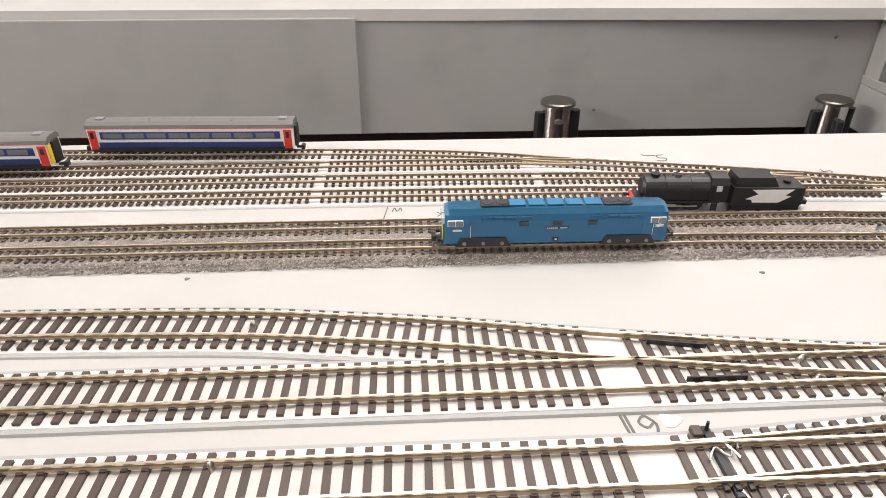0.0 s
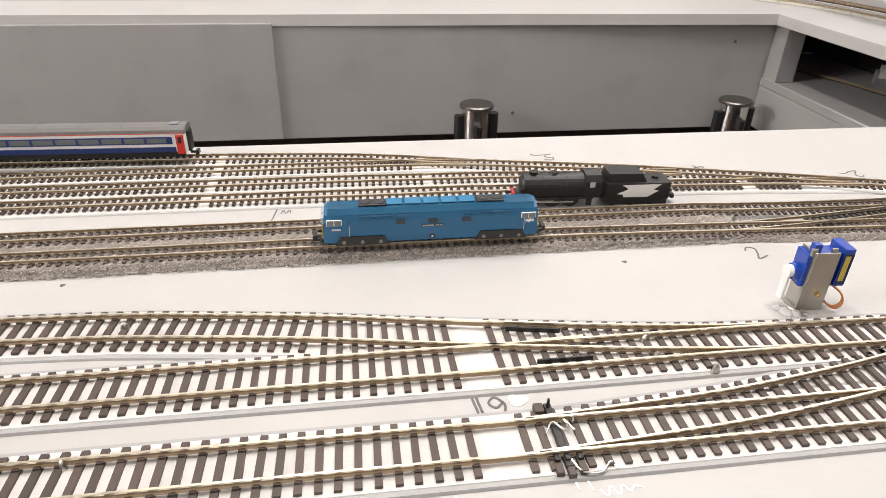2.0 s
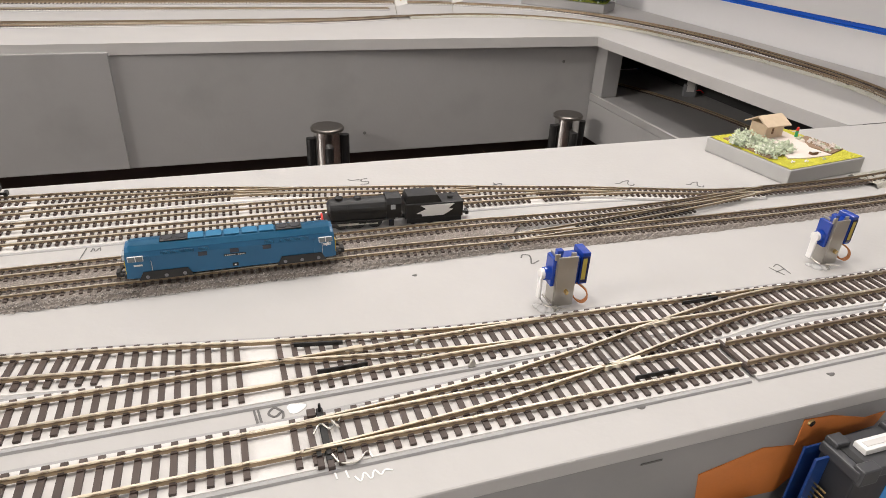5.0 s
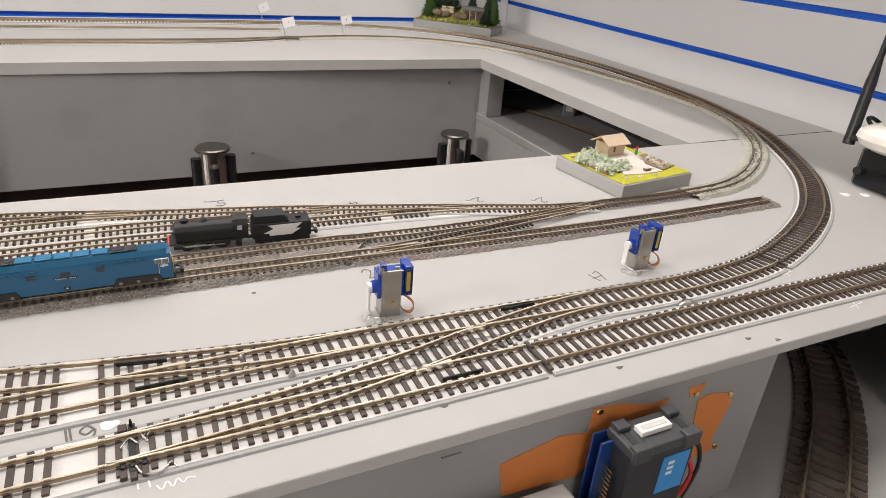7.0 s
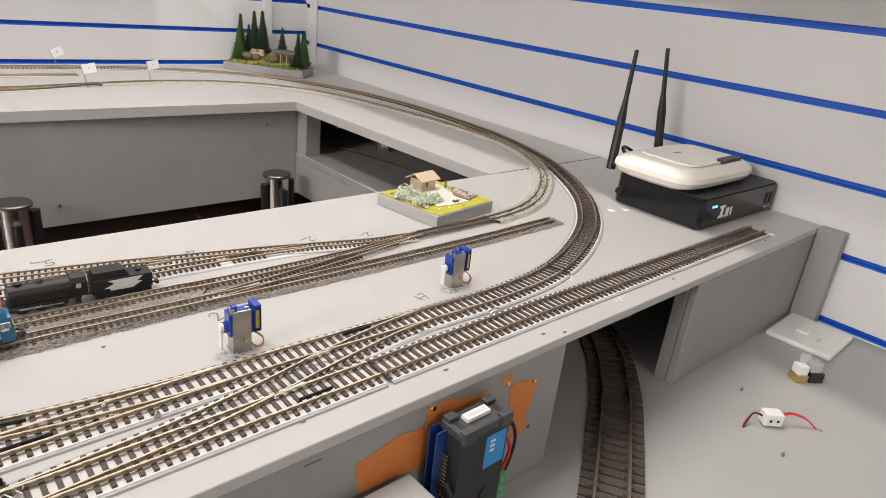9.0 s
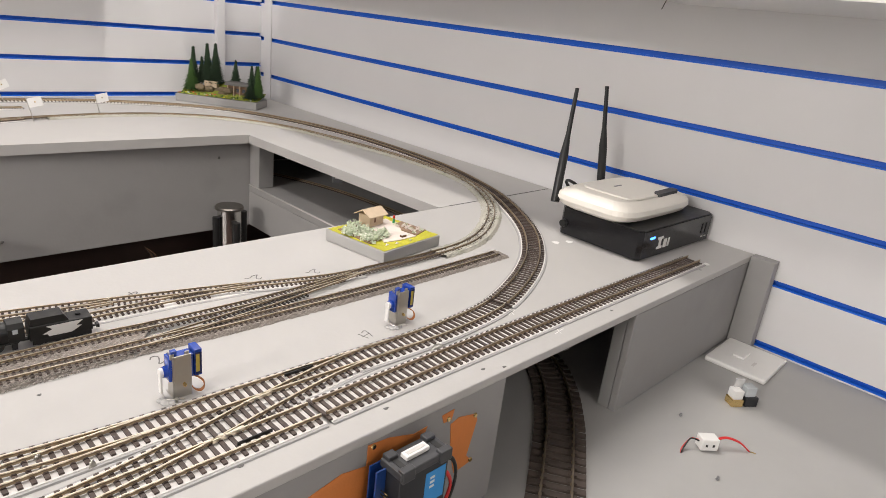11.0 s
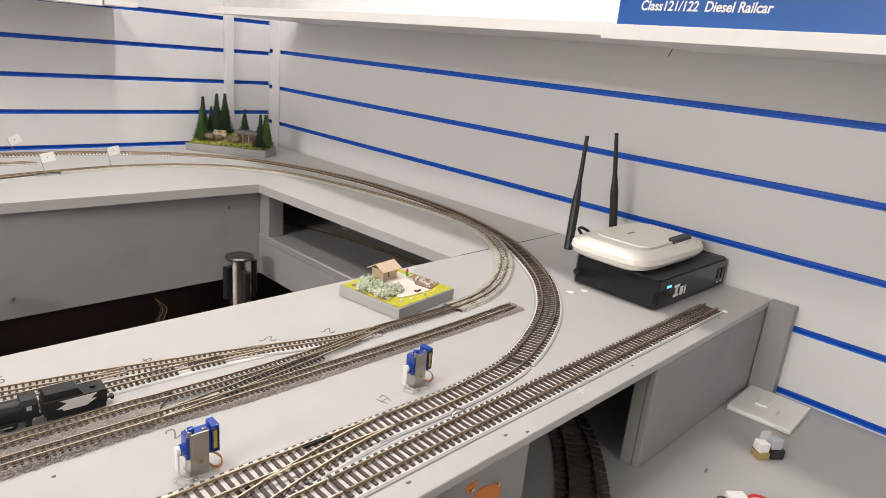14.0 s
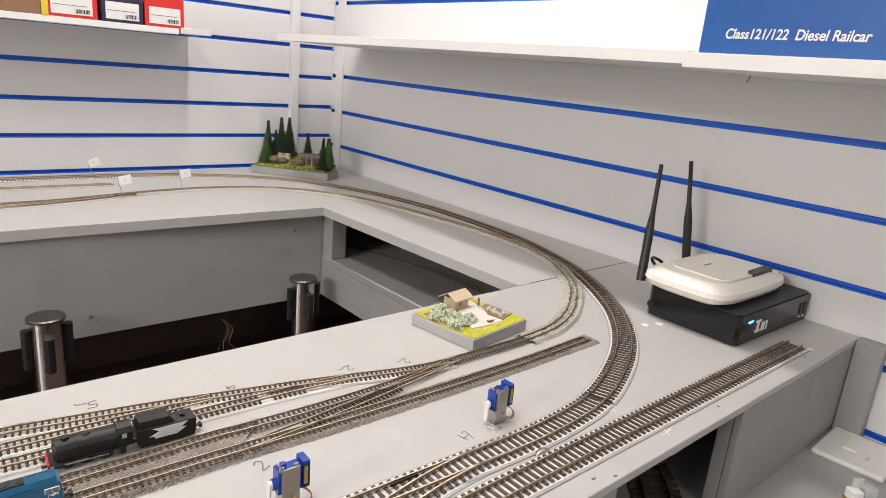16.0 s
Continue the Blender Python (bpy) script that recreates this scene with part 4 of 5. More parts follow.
    part("filler_cap", cyl(bmesh.new(), (0.043, 0, 0.0195), (0.043, 0, 0.0212), 0.0022, None, 14), LOCO_BLACK, tender)
    flash = [(0.0180, 0.0178), (0.0445, 0.0182), (0.0395, 0.0136), (0.0435, 0.0130), (0.0360, 0.0080), (0.0195, 0.0080), (0.0188, 0.0102), (0.0150, 0.0106), (0.0225, 0.0144)]
    for side in (-1, 1):
        part("side_flash", prism(bmesh.new(), flash, -0.0002, 0.0002, Matrix.Translation((0, side * 0.0087, 0)) @ Matrix.Rotation(radians(90), 4, "X")), WHITE, tender, "white unpainted side patch")
        for x in (0.013, 0.026, 0.040):
            wheel(tender, x, side * 0.0054, 0.0038, 0.0038, LOCO_BLACK, 0.002, LOCO_BLACK)
        part("tender_frame", solid(0.008, L - 0.004, side * 0.0078 - 0.0004, side * 0.0078 + 0.0004, 0.0016, 0.0060, 0.0003), LOCO_BLACK, tender)
    part("drawbar", solid(0.0025, 0.0080, -0.0018, 0.0018, 0.0044, 0.0060), BLACK, t)
    coupling(t, L - 0.003, 1, 0.0040)
    for o in t.children_recursive:
        o.data.transform(Matrix.Diagonal((1, 1, 0.89, 1)))
    return t


steam(pose(0.1965, 0.4045, 0.0004, 0, 0, -3.0))


# ---- point servos ----
def servo(m):
    t = thing("point_servo", "blue micro servo held by a bent steel bracket beside the track", "servo motor", "point servos", m)
    part("bracket_plate", solid(0.0, 0.0205, -0.0008, 0.0008, 0.0, 0.0415, 0.0003), STEEL, t, "brushed steel plate")
    part("bracket_side", solid(-0.0010, 0.0006, 0.0, 0.014, 0.0, 0.0415, 0.0002), STEEL, t)
    part("bracket_foot", solid(-0.002, 0.016, 0.0, 0.018, 0.0, 0.0012, 0.0002), STEEL, t)
    body = part("servo_body", solid(-0.0045, 0.024, 0.0016, 0.0145, 0.0165, 0.0395, 0.0007), SERVO_BLUE, t, "translucent blue servo case")
    part("rear_case", solid(0.0245, 0.0335, 0.000, 0.0160, 0.0170, 0.0435, 0.0007), SERVO_BLUE, body, "translucent blue rear case")
    part("case_label", solid(0.0258, 0.0300, -0.0010, 0.0001, 0.0215, 0.0390), LABEL_OCHRE, body, "ochre printed sticker")
    for x in (-0.0035, 0.0135):
        part("bracket_prong", solid(x, x + 0.0050, 0.0005, 0.0022, 0.0390, 0.0440, 0.0002), STEEL, t)
    part("case_window", solid(0.0250, 0.0330, -0.0006, 0.0000, 0.0185, 0.0405, 0.0003), DARK_SERVO, body, "dark window in the case")
    part("mounting_ear", solid(-0.0015, 0.0050, 0.0015, 0.0065, 0.0396, 0.0465, 0.0006), SERVO_BLUE, body, "blue mounting ear")
    part("gear_tower", cyl(bmesh.new(), (-0.0045, 0.008, 0.0250), (-0.0095, 0.008, 0.0250), 0.0056, 0.0050, 18), SERVO_BLUE, body, "blue gear tower")
    horn = bmesh.new()
    cyl(horn, (-0.0095, 0.008, 0.0250), (-0.0135, 0.008, 0.0250), 0.0042, 0.0042, 18)
    box(horn, -0.0135, -0.0105, 0.0050, 0.0110, 0.0045, 0.0255, 0.0010)
    part("servo_horn", horn, WHITE, t, "white plastic servo horn")
    part("bolt", cyl(bmesh.new(), (0.0115, -0.0008, 0.0125), (0.0115, -0.0036, 0.0125), 0.0022, 0.0019, 6), BRASS, t, "brass bolt")
    cable = bmesh.new()
    for k in range(3):
        d = 0.0013 * k
        wire(cable, [(0.022, 0.004 + d, 0.017), (0.026, 0.001 + d, 0.0165), (0.0325 + d * 0.4, -0.003 + d, 0.0120), (0.0330 + d * 0.4, -0.005 + d, 0.0065), (0.0290, -0.004 + d, 0.0030), (0.0235, -0.001 + d, 0.0045), (0.0205, 0.003 + d, 0.0085)], 0.0007)
    part("ribbon_cable", cable, COPPER, t, "orange and brown ribbon cable", True)
    bm = bmesh.new()
    for k, (x, y, r) in enumerate(((-0.012, -0.003, 0.0058), (-0.006, -0.006, 0.0046), (-0.016, 0.002, 0.0040), (0.002, -0.005, 0.0036))):
        bmesh.ops.create_uvsphere(bm, u_segments=12, v_segments=8, radius=r, matrix=Matrix.Translation((x, y, 0.0004)) @ Matrix.Diagonal((1, 1, 0.45, 1)))
    part("glue_blob", bm, CLEAR, t, "clear hot glue blob", True)
    part("link_rod", wire(bmesh.new(), [(-0.012, 0.006, 0.006), (-0.010, -0.004, 0.004), (-0.002, -0.010, 0.005), (0.006, -0.014, 0.0055)], 0.0005), STEEL, t)
    part("pivot_screw", cyl(bmesh.new(), (-0.001, -0.0065, 0.0), (-0.001, -0.0065, 0.0045), 0.0019, 0.0016, 8), STEEL, t)
    for o in t.children_recursive:
        o.data.transform(Matrix.Diagonal((0.62, 0.76, 0.82, 1)))
    return t


first_servo = servo(pose(0.2620, 0.2690, 0.0, 0, 0, -3))
copy_thing(first_servo, pose(0.4750, 0.2690, 0.0, 0, 0, 2))


def ink(label, strokes, mat=None, w=0.0007, h=0.0004, where=(0, 0), size=1.0, turn=0.0):
    """A flat drawn mark on the board, of short strokes."""
    t = thing("drawn_mark", label, "mark", "marks on the board", pose(where[0], where[1], 0.0, 0, 0, turn))
    for s in strokes:
        line = spline([(x * size, y * size) for x, y in s], 0.0008) if len(s) > 2 else spline([(x * size, y * size) for x, y in s], 0.002)
        if len(line) > 1:
            part("stroke", sweep(bmesh.new(), line, [(-w / 2, 0.0), (w / 2, 0.0), (w / 2, h * 0.4), (-w / 2, h * 0.4)], 0.0001), mat or PENCIL, t)
    return t


NINE = [(0.7, 0.6), (0.4, 0.9), (0.15, 0.6), (0.4, 0.35), (0.7, 0.6), (0.72, 0.3), (0.6, 0.0)]
TWO = [(0.0, 0.8), (0.3, 1.0), (0.55, 0.75), (0.3, 0.35), (0.0, 0.0), (0.6, 0.05)]
FIVE = [(0.6, 1.0), (0.1, 0.95), (0.05, 0.55), (0.45, 0.55), (0.5, 0.2), (0.05, 0.0)]
ink("dark pencilled number 19 on the grey board", [[(0.0, 0.95), (0.12, 0.0)], [(-0.16, 0.95), (-0.04, 0.0)], [(x + 0.25, y) for x, y in NINE]], where=(0.0835, 0.2125), size=0.0115, w=0.0011)
ink("pencilled number 2 beside the track", [TWO], where=(0.272, 0.320), size=0.013, turn=20, w=0.001)
ink("pencilled number 5 beside the yard", [FIVE, [(0.6, 0.2), (1.2, 0.3), (1.4, 0.1)]], where=(0.196, 0.494), size=0.013, turn=170, w=0.0011)
ink("pencilled number 4 beside the yard", [[(0.5, 1.0), (0.0, 0.4), (0.7, 0.45)], [(0.5, 0.7), (0.45, 0.0)]], where=(0.306, 0.463), size=0.013, turn=190, w=0.0011)
ink("pencilled curl beside the yard", [TWO, [(0.6, 0.05), (1.1, 0.3), (1.5, 0.1)]], where=(0.424, 0.439), size=0.011, turn=185, w=0.001)
ink("pencilled curl beside the yard", [TWO, [(0.6, 0.05), (1.0, 0.3), (1.3, 0.1)]], where=(0.486, 0.422), size=0.011, turn=185, w=0.001)
ink("pencilled number 17 by the turnout", [[(0.0, 1.0), (0.1, 0.0)], [(0.3, 0.95), (0.75, 1.0), (0.5, 0.0)], [(-0.1, 0.5), (0.8, 0.55)]], where=(0.436, 0.2620), size=0.013, turn=10)
ink("small pencilled cross on the board", [[(0.0, 0.0), (0.5, 0.6)], [(0.0, 0.6), (0.5, 0.0)]], where=(0.0165, 0.3990), size=0.010)
ink("pencil line across the board", [[(0.0, 0.0), (0.3, 2.2)], [(0.6, 1.4), (0.7, 1.9), (0.9, 1.4), (1.1, 1.9), (1.2, 1.4)]], where=(-0.018, 0.3930), size=0.010)
ink("short pencil line across the board", [[(0.0, 0.0), (0.0, 1.8)]], where=(0.052, 0.3955), size=0.010)
ink("white scribble at the board edge", [[(0.0, 0.9), (0.05, 0.4)], [(0.4, 1.0), (0.5, 0.3)], [(0.7, 0.5), (0.9, 0.2), (1.1, 0.6), (1.3, 0.2), (1.5, 0.6), (1.7, 0.3), (1.9, 0.5), (2.2, 0.4)]], CHALK, where=(0.112, 0.1660), size=0.011, w=0.0008)
ink("white scratches by the curve", [[(0.0, 0.0), (1.2, 0.25)], [(0.2, 0.5), (1.4, 0.7)], [(0.4, -0.3), (0.9, 0.9)]], CHALK, where=(0.590, 0.2240), size=0.012, w=0.0007)
ink("white scratches at the board edge", [[(0.0, 0.0), (1.6, 0.2)], [(0.2, 0.45), (1.8, 0.6)], [(0.5, -0.3), (1.1, 0.8)]], CHALK, where=(0.597, 0.1700), size=0.012, w=0.0007)


def blob(name, label, category, x, y, rx, ry, h, mat, seed):
    rb = random.Random(seed)
    bm = bmesh.new()
    bmesh.ops.create_uvsphere(bm, u_segments=18, v_segments=8, radius=1.0)
    for v in bm.verts:
        k = 1 + 0.16 * math.sin(3 * math.atan2(v.co.y, v.co.x) + seed) + rb.uniform(-0.05, 0.05)
        v.co = Vector((x + v.co.x * rx * k, y + v.co.y * ry * k, max(0.0001, v.co.z * h)))
    return tagged(new(name, mesh_of(name, bm, mat, True)), label, category, "spots on the board")


blob("filler_patch", "thin white filler patch on the grey board", "filler", 0.1010, 0.2200, 0.0046, 0.0036, 0.0005, CHALK, 1)
blob("paper_dot", "small round white paper dot", "paper dot", 0.832, 0.339, 0.0058, 0.0052, 0.0008, CHALK, 2)
blob("paper_dot", "small round white paper dot", "paper dot", 0.854, 0.331, 0.0054, 0.0050, 0.0008, CHALK, 3)
for i, (x, y, rx) in enumerate(((-0.075, 0.2865, 0.0022), (-0.0735, 0.2025, 0.0018), (0.170, 0.2500, 0.0026), (0.170, 0.2372, 0.0024), (0.193, 0.2262, 0.0022), (0.305, 0.2300, 0.0026))):
    blob("solder_joint", "small bright solder joint on the rail", "solder", x, y, rx, 0.0016, 0.0062, STEEL, 30 + i)
blob("solder_lump", "silver solder lump beside the track", "solder", 0.4780, 0.2150, 0.0085, 0.0048, 0.0032, STEEL, 4)
blob("filler_patch", "white lump at the track end", "filler", 0.9600, 0.1750, 0.0045, 0.0040, 0.0022, CHALK, 5)
for i, (x, y) in enumerate(((0.2640, 0.1755), (0.380, 0.170), (0.486, 0.166), (0.505, 0.158), (0.70, 0.168), (0.93, 0.17), (0.19, 0.325), (-0.12, 0.333), (0.52, 0.31))):
    blob("paint_chip", "tiny grey chip in the board paint", "paint chip", x, y, 0.0028 - 0.0002 * i, 0.0014, 0.0005, PENCIL, 6 + i)


# ---- command station and router ----
station = thing("command_station", "glossy black command station box standing on the board", "control box", m=pose(0.872, 0.2325, 0.0, 0, 0, -1.5))
part("case", prism(bmesh.new(), [(0.004, 0.0), (0.205, 0.0), (0.212, 0.006), (0.212, 0.128), (0.205, 0.134), (0.004, 0.134), (-0.002, 0.128), (-0.002, 0.005)], 0.002, 0.041), GLOSS_BLACK, station)
part("base_foot", solid(0.006, 0.204, 0.006, 0.128, 0.0, 0.0022), BLACK, station)
part("lid_edge", prism(bmesh.new(), [(0.006, 0.002), (0.203, 0.002), (0.210, 0.008), (0.210, 0.126), (0.203, 0.132), (0.006, 0.132), (0.0, 0.126), (0.0, 0.007)], 0.041, 0.0428), BLACK, station)
part("status_light", solid(0.022, 0.034, -0.0008, 0.0002, 0.0285, 0.0315, 0.0003), LED, station, "glowing blue status light")
for k, (x0, x1, z0, z1) in enumerate(((0.044, 0.058, 0.0255, 0.0290), (0.048, 0.054, 0.0150, 0.0255), (0.044, 0.058, 0.0115, 0.0150), (0.0615, 0.070, 0.0115, 0.0240), (0.0740, 0.0780, 0.0115, 0.0240))):
    part("emblem_bar", solid(x0, x1, -0.0007, 0.0002, z0, z1), WHITE, station, "white emblem bar")
for x in (0.182, 0.194):
    part("button", solid(x - 0.004, x + 0.004, -0.0012, 0.0002, 0.014, 0.030, 0.0005), BLACK, station, "small black button")
    part("button_mark", solid(x - 0.0025, x + 0.0025, -0.0008, 0.0, 0.0085, 0.0100), TRIM_GREY, station)
part("side_socket", cyl(bmesh.new(), (-0.002, 0.125, 0.018), (-0.007, 0.125, 0.018), 0.006, 0.005, 14), BLACK, station)

router = thing("wifi_router", "off-white wireless router with two black antennas lying on the black box", "router", m=pose(0.9585, 0.3155, 0.0428, 0, 0, -1.0))


def super_ring(a, b, n=40, e=0.42):
    out = []
    for k in range(n):
        t = 2 * math.pi * k / n
        c, s = math.cos(t), math.sin(t)
        out.append((a * math.copysign(abs(c) ** e, c), b * math.copysign(abs(s) ** e, s)))
    return out


bm = bmesh.new()
rings = []
for a, b, z in ((0.088, 0.052, 0.0), (0.098, 0.062, 0.004), (0.102, 0.067, 0.010), (0.101, 0.066, 0.0155), (0.0985, 0.0635, 0.0175), (0.0975, 0.0625, 0.0172), (0.0945, 0.0595, 0.0195), (0.0935, 0.0585, 0.0191), (0.090, 0.055, 0.0212), (0.089, 0.054, 0.0208), (0.085, 0.050, 0.0226), (0.06, 0.034, 0.0240)):
    rings.append([bm.verts.new((x, y, z)) for x, y in super_ring(a, b)])
for r, q in zip(rings, rings[1:]):
    for i in range(40):
        bm.faces.new((r[i], r[(i + 1) % 40], q[(i + 1) % 40], q[i]))
bm.faces.new(rings[0][::-1])
bm.faces.new(rings[-1])
part("shell", bm, CREAM, router, "off-white ribbed plastic shell")
bm = bmesh.new()
lo = [bm.verts.new((x + 0.002, y - 0.004, 0.0236)) for x, y in super_ring(0.068, 0.044, 40, 0.3)]
hi = [bm.verts.new((x * 0.985 + 0.002, y * 0.985 - 0.004, 0.0252)) for x, y in super_ring(0.068, 0.044, 40, 0.3)]
for i in range(40):
    bm.faces.new((lo[i], lo[(i + 1) % 40], hi[(i + 1) % 40], hi[i]))
bm.faces.new(hi)
part("top_panel", bm, CREAM, router, "raised off-white top panel")
part("indicator_window", prism(bmesh.new(), [(0.006, -0.050), (0.064, -0.048), (0.070, -0.042), (0.064, -0.035), (0.014, -0.037), (0.004, -0.043)], 0.0200, 0.0264), DARK_GREY, router, "dark grey indicator window")
for o in router.children:
    o.data.transform(Matrix.Diagonal((1, 1, 1.25, 1)))
part("maker_mark", solid(-0.020, -0.002, 0.008, 0.011, 0.0314, 0.0320), MID_GREY, router, "faint grey emblem bar")


def antenna(base, tip, hinge):
    bm = bmesh.new()
    b, q = Vector(base), Vector(tip)
    cyl(bm, b, b.lerp(q, 0.42), 0.0066, 0.0064, 18)
    cyl(bm, b.lerp(q, 0.42), b.lerp(q, 0.60), 0.0064, 0.0036, 18, False)
    cyl(bm, b.lerp(q, 0.60), q, 0.0036, 0.0030, 18)
    o = part("antenna", bm, BLACK, router, "black plastic rod antenna")
    part("antenna_hinge", cyl(bmesh.new(), b + Vector((0, 0, 0.006)), hinge, 0.0045, 0.0042, 10), BLACK, o)


antenna((-0.064, 0.078, -0.006), (-0.014, 0.108, 0.158), (-0.062, 0.060, 0.010))
antenna((0.060, 0.080, 0.004), (0.054, 0.100, 0.163), (0.058, 0.060, 0.010))
part("power_cable", wire(bmesh.new(), [(-0.045, 0.064, 0.012), (-0.040, 0.080, 0.022), (-0.020, 0.086, 0.020), (0.000, 0.082, 0.006), (0.01, 0.09, -0.03)], 0.0024, 8), BLACK, router, "black cable", True)


# ---- garden diorama ----
def leaf_clump(bm, c, r, n, rb, size):
    for _ in range(n):
        d = Vector((rb.gauss(0, 1), rb.gauss(0, 1), abs(rb.gauss(0, 0.8)))).normalized() * r * rb.uniform(0.4, 1.0)
        p = Vector(c) + d
        u = Vector((rb.uniform(-1, 1), rb.uniform(-1, 1), rb.uniform(-1, 1))).normalized()
        w = u.orthogonal().normalized()
        s = size * rb.uniform(0.6, 1.3)
        vs = [bm.verts.new(p + u * s), bm.verts.new(p + w * s * 0.6), bm.verts.new(p - u * s), bm.verts.new(p - w * s * 0.6 + Vector((0, 0, s * 0.4)))]
        bm.faces.new(vs)


garden = thing("garden_diorama", "small garden scene with wooden shed on a grey base", "diorama", m=pose(0.6105, 0.4525, 0.0, 0, 0, 7.5))
part("base", solid(-0.053, 0.053, -0.050, 0.050, 0.0, 0.0145, 0.0008), DESK, garden, "grey painted base block")
bm = bmesh.new()
bmesh.ops.create_grid(bm, x_segments=40, y_segments=40, size=1.0)
rb = random.Random(21)
for v in bm.verts:
    v.co = Vector((v.co.x * 0.0515, v.co.y * 0.0485, 0.0148 + rb.uniform(0, 0.0007)))
part("grass", bm, GRASS_YELLOW, garden, "yellow-green flock grass")
part("garden_path", prism(bmesh.new(), [(-0.008, -0.034), (0.022, -0.036), (0.020, -0.012), (0.034, 0.004), (0.040, 0.034), (0.010, 0.038), (-0.006, 0.012), (-0.030, -0.028)], 0.0150, 0.0162), PATHWAY, garden, "pale pink paved path")
part("flower_bed", prism(bmesh.new(), [(-0.048, -0.022), (-0.012, -0.016), (-0.006, 0.034), (-0.044, 0.038)], 0.0150, 0.0166), SOIL, garden, "brown planted bed")
part("kitchen_bed", prism(bmesh.new(), [(0.024, -0.034), (0.050, -0.028), (0.050, 0.014), (0.036, 0.012), (0.022, -0.012)], 0.0150, 0.0164), SOIL, garden, "brown gravelly bed")
for i in range(30):
    c = (rb.uniform(-0.046, -0.008), rb.uniform(-0.020, 0.040), 0.0165)
    bm = bmesh.new()
    leaf_clump(bm, c, rb.uniform(0.0045, 0.0105), 80, rb, 0.0019)
    part("bush", bm, BUSH, garden, "pale green white-flowering bush")
for i in range(14):
    c = (rb.uniform(0.026, 0.048), rb.uniform(-0.030, 0.012), 0.0162)
    bm = bmesh.new()
    leaf_clump(bm, c, rb.uniform(0.002, 0.0046), 30, rb, 0.0013)
    part("dry_plant", bm, PATHWAY if i % 3 else BUSH, garden, "small dry plant")
for x, y in ((-0.02, -0.040), (0.004, -0.041), (-0.034, -0.036), (0.016, -0.028)):
    bm = bmesh.new()
    leaf_clump(bm, (x, y, 0.0155), 0.002, 20, rb, 0.0009)
    part("flower_tuft", bm, WHITE if x < 0 else BUSH, garden, "pale flower tuft")
shed = part("shed", solid(-0.004, 0.022, 0.022, 0.042, 0.0150, 0.0300, 0.0003), WOOD, garden, "plain wooden garden shed")
bm = bmesh.new()
sweep(bm, [(-0.009, 0.032, 0, 0), (0.026, 0.032, 0, 0)], [(-0.0145, 0.0285), (0.0, 0.0365), (0.0145, 0.0285), (0.0145, 0.0297), (0.0, 0.0378), (-0.0145, 0.0297)])
part("shed_roof", bm, WOOD, shed, "pale wooden gable roof")
bm = prism(bmesh.new(), [(-0.010, 0.0295), (0.010, 0.0295), (0.0, 0.0360)], 0.0215, 0.0222, Matrix.Translation((0, 0.032, 0)) @ Matrix(((0, 0, 1, 0), (1, 0, 0, 0), (0, 1, 0, 0), (0, 0, 0, 1))))
part("gable", bm, WOOD, shed)
part("shed_window", solid(0.0045, 0.0068, 0.0214, 0.0222, 0.0205, 0.0265), DARK_WOOD, shed, "narrow dark window")
for y in (0.027, 0.033, 0.039):
    part("cart_wheel", cyl(bmesh.new(), (0.0225, y, 0.0195), (0.0232, y, 0.0195), 0.0036, None, 14), DARK_WOOD, garden, "dark leaning cart wheel")
part("bench", solid(0.000, 0.0085, -0.0310, -0.0265, 0.0162, 0.0188, 0.0004), DARK_WOOD, garden, "small red-brown bench")
part("bench_seat", solid(0.0005, 0.0080, -0.0306, -0.0269, 0.0188, 0.0193), TRIM_GREY, garden)
part("garden_ornament", cyl(bmesh.new(), (0.036, 0.016, 0.0160), (0.036, 0.016, 0.0225), 0.0018, 0.0014, 10), GREEN, garden, "small green garden ornament")
part("ornament_top", cyl(bmesh.new(), (0.036, 0.016, 0.0225), (0.036, 0.016, 0.0262), 0.0016, 0.0012, 10), RED, garden, "red ornament top")
part("stick", cyl(bmesh.new(), (0.034, 0.016, 0.0225), (0.025, 0.018, 0.0240), 0.0004, None, 6), YELLOW, garden)


# ---- mountain lodge diorama in the wall corner ----
lodge = thing("lodge_diorama", "wooded hillside scene with a brown timber lodge on a grey base", "diorama", m=pose(0.912, 1.476, 0.0, 0, 0, -50))
part("base", solid(-0.092, 0.092, -0.045, 0.030, 0.0, 0.016, 0.001), FASCIA, lodge, "dark grey base block")
bm = bmesh.new()
bmesh.ops.create_grid(bm, x_segments=60, y_segments=26, size=1.0)
for v in bm.verts:
    u, w = v.co.x, (v.co.y + 1) / 2
    hill = max(0.0, w - 0.35) * 0.030 * (1 + 0.5 * math.sin(4 * u + 1)) + rb.uniform(0, 0.0016)
    v.co = Vector((u * 0.090, -0.0435 + w * 0.072, 0.0165 + hill))
part("grass", bm, GRASS, lodge, "bright green flock grass")
for i in range(34):
    x = rb.uniform(-0.06, 0.035)
    bm = bmesh.new()
    r = rb.uniform(0.003, 0.009)
    bmesh.ops.create_icosphere(bm, subdivisions=2, radius=r, matrix=Matrix.Translation((x, rb.uniform(-0.012, 0.018), 0.020 + rb.uniform(0, 0.012))) @ Matrix.Diagonal((1.4, 1, 0.8, 1)))
    for v in bm.verts:
        v.co += Vector((rb.uniform(-1, 1), rb.uniform(-1, 1), rb.uniform(-1, 1))) * r * 0.12
    part("rock", bm, ROCK, lodge, "brown moulded rock")
house = part("lodge_house", solid(0.010, 0.058, -0.006, 0.018, 0.020, 0.042, 0.0004), DARK_WOOD, lodge, "brown timber lodge")
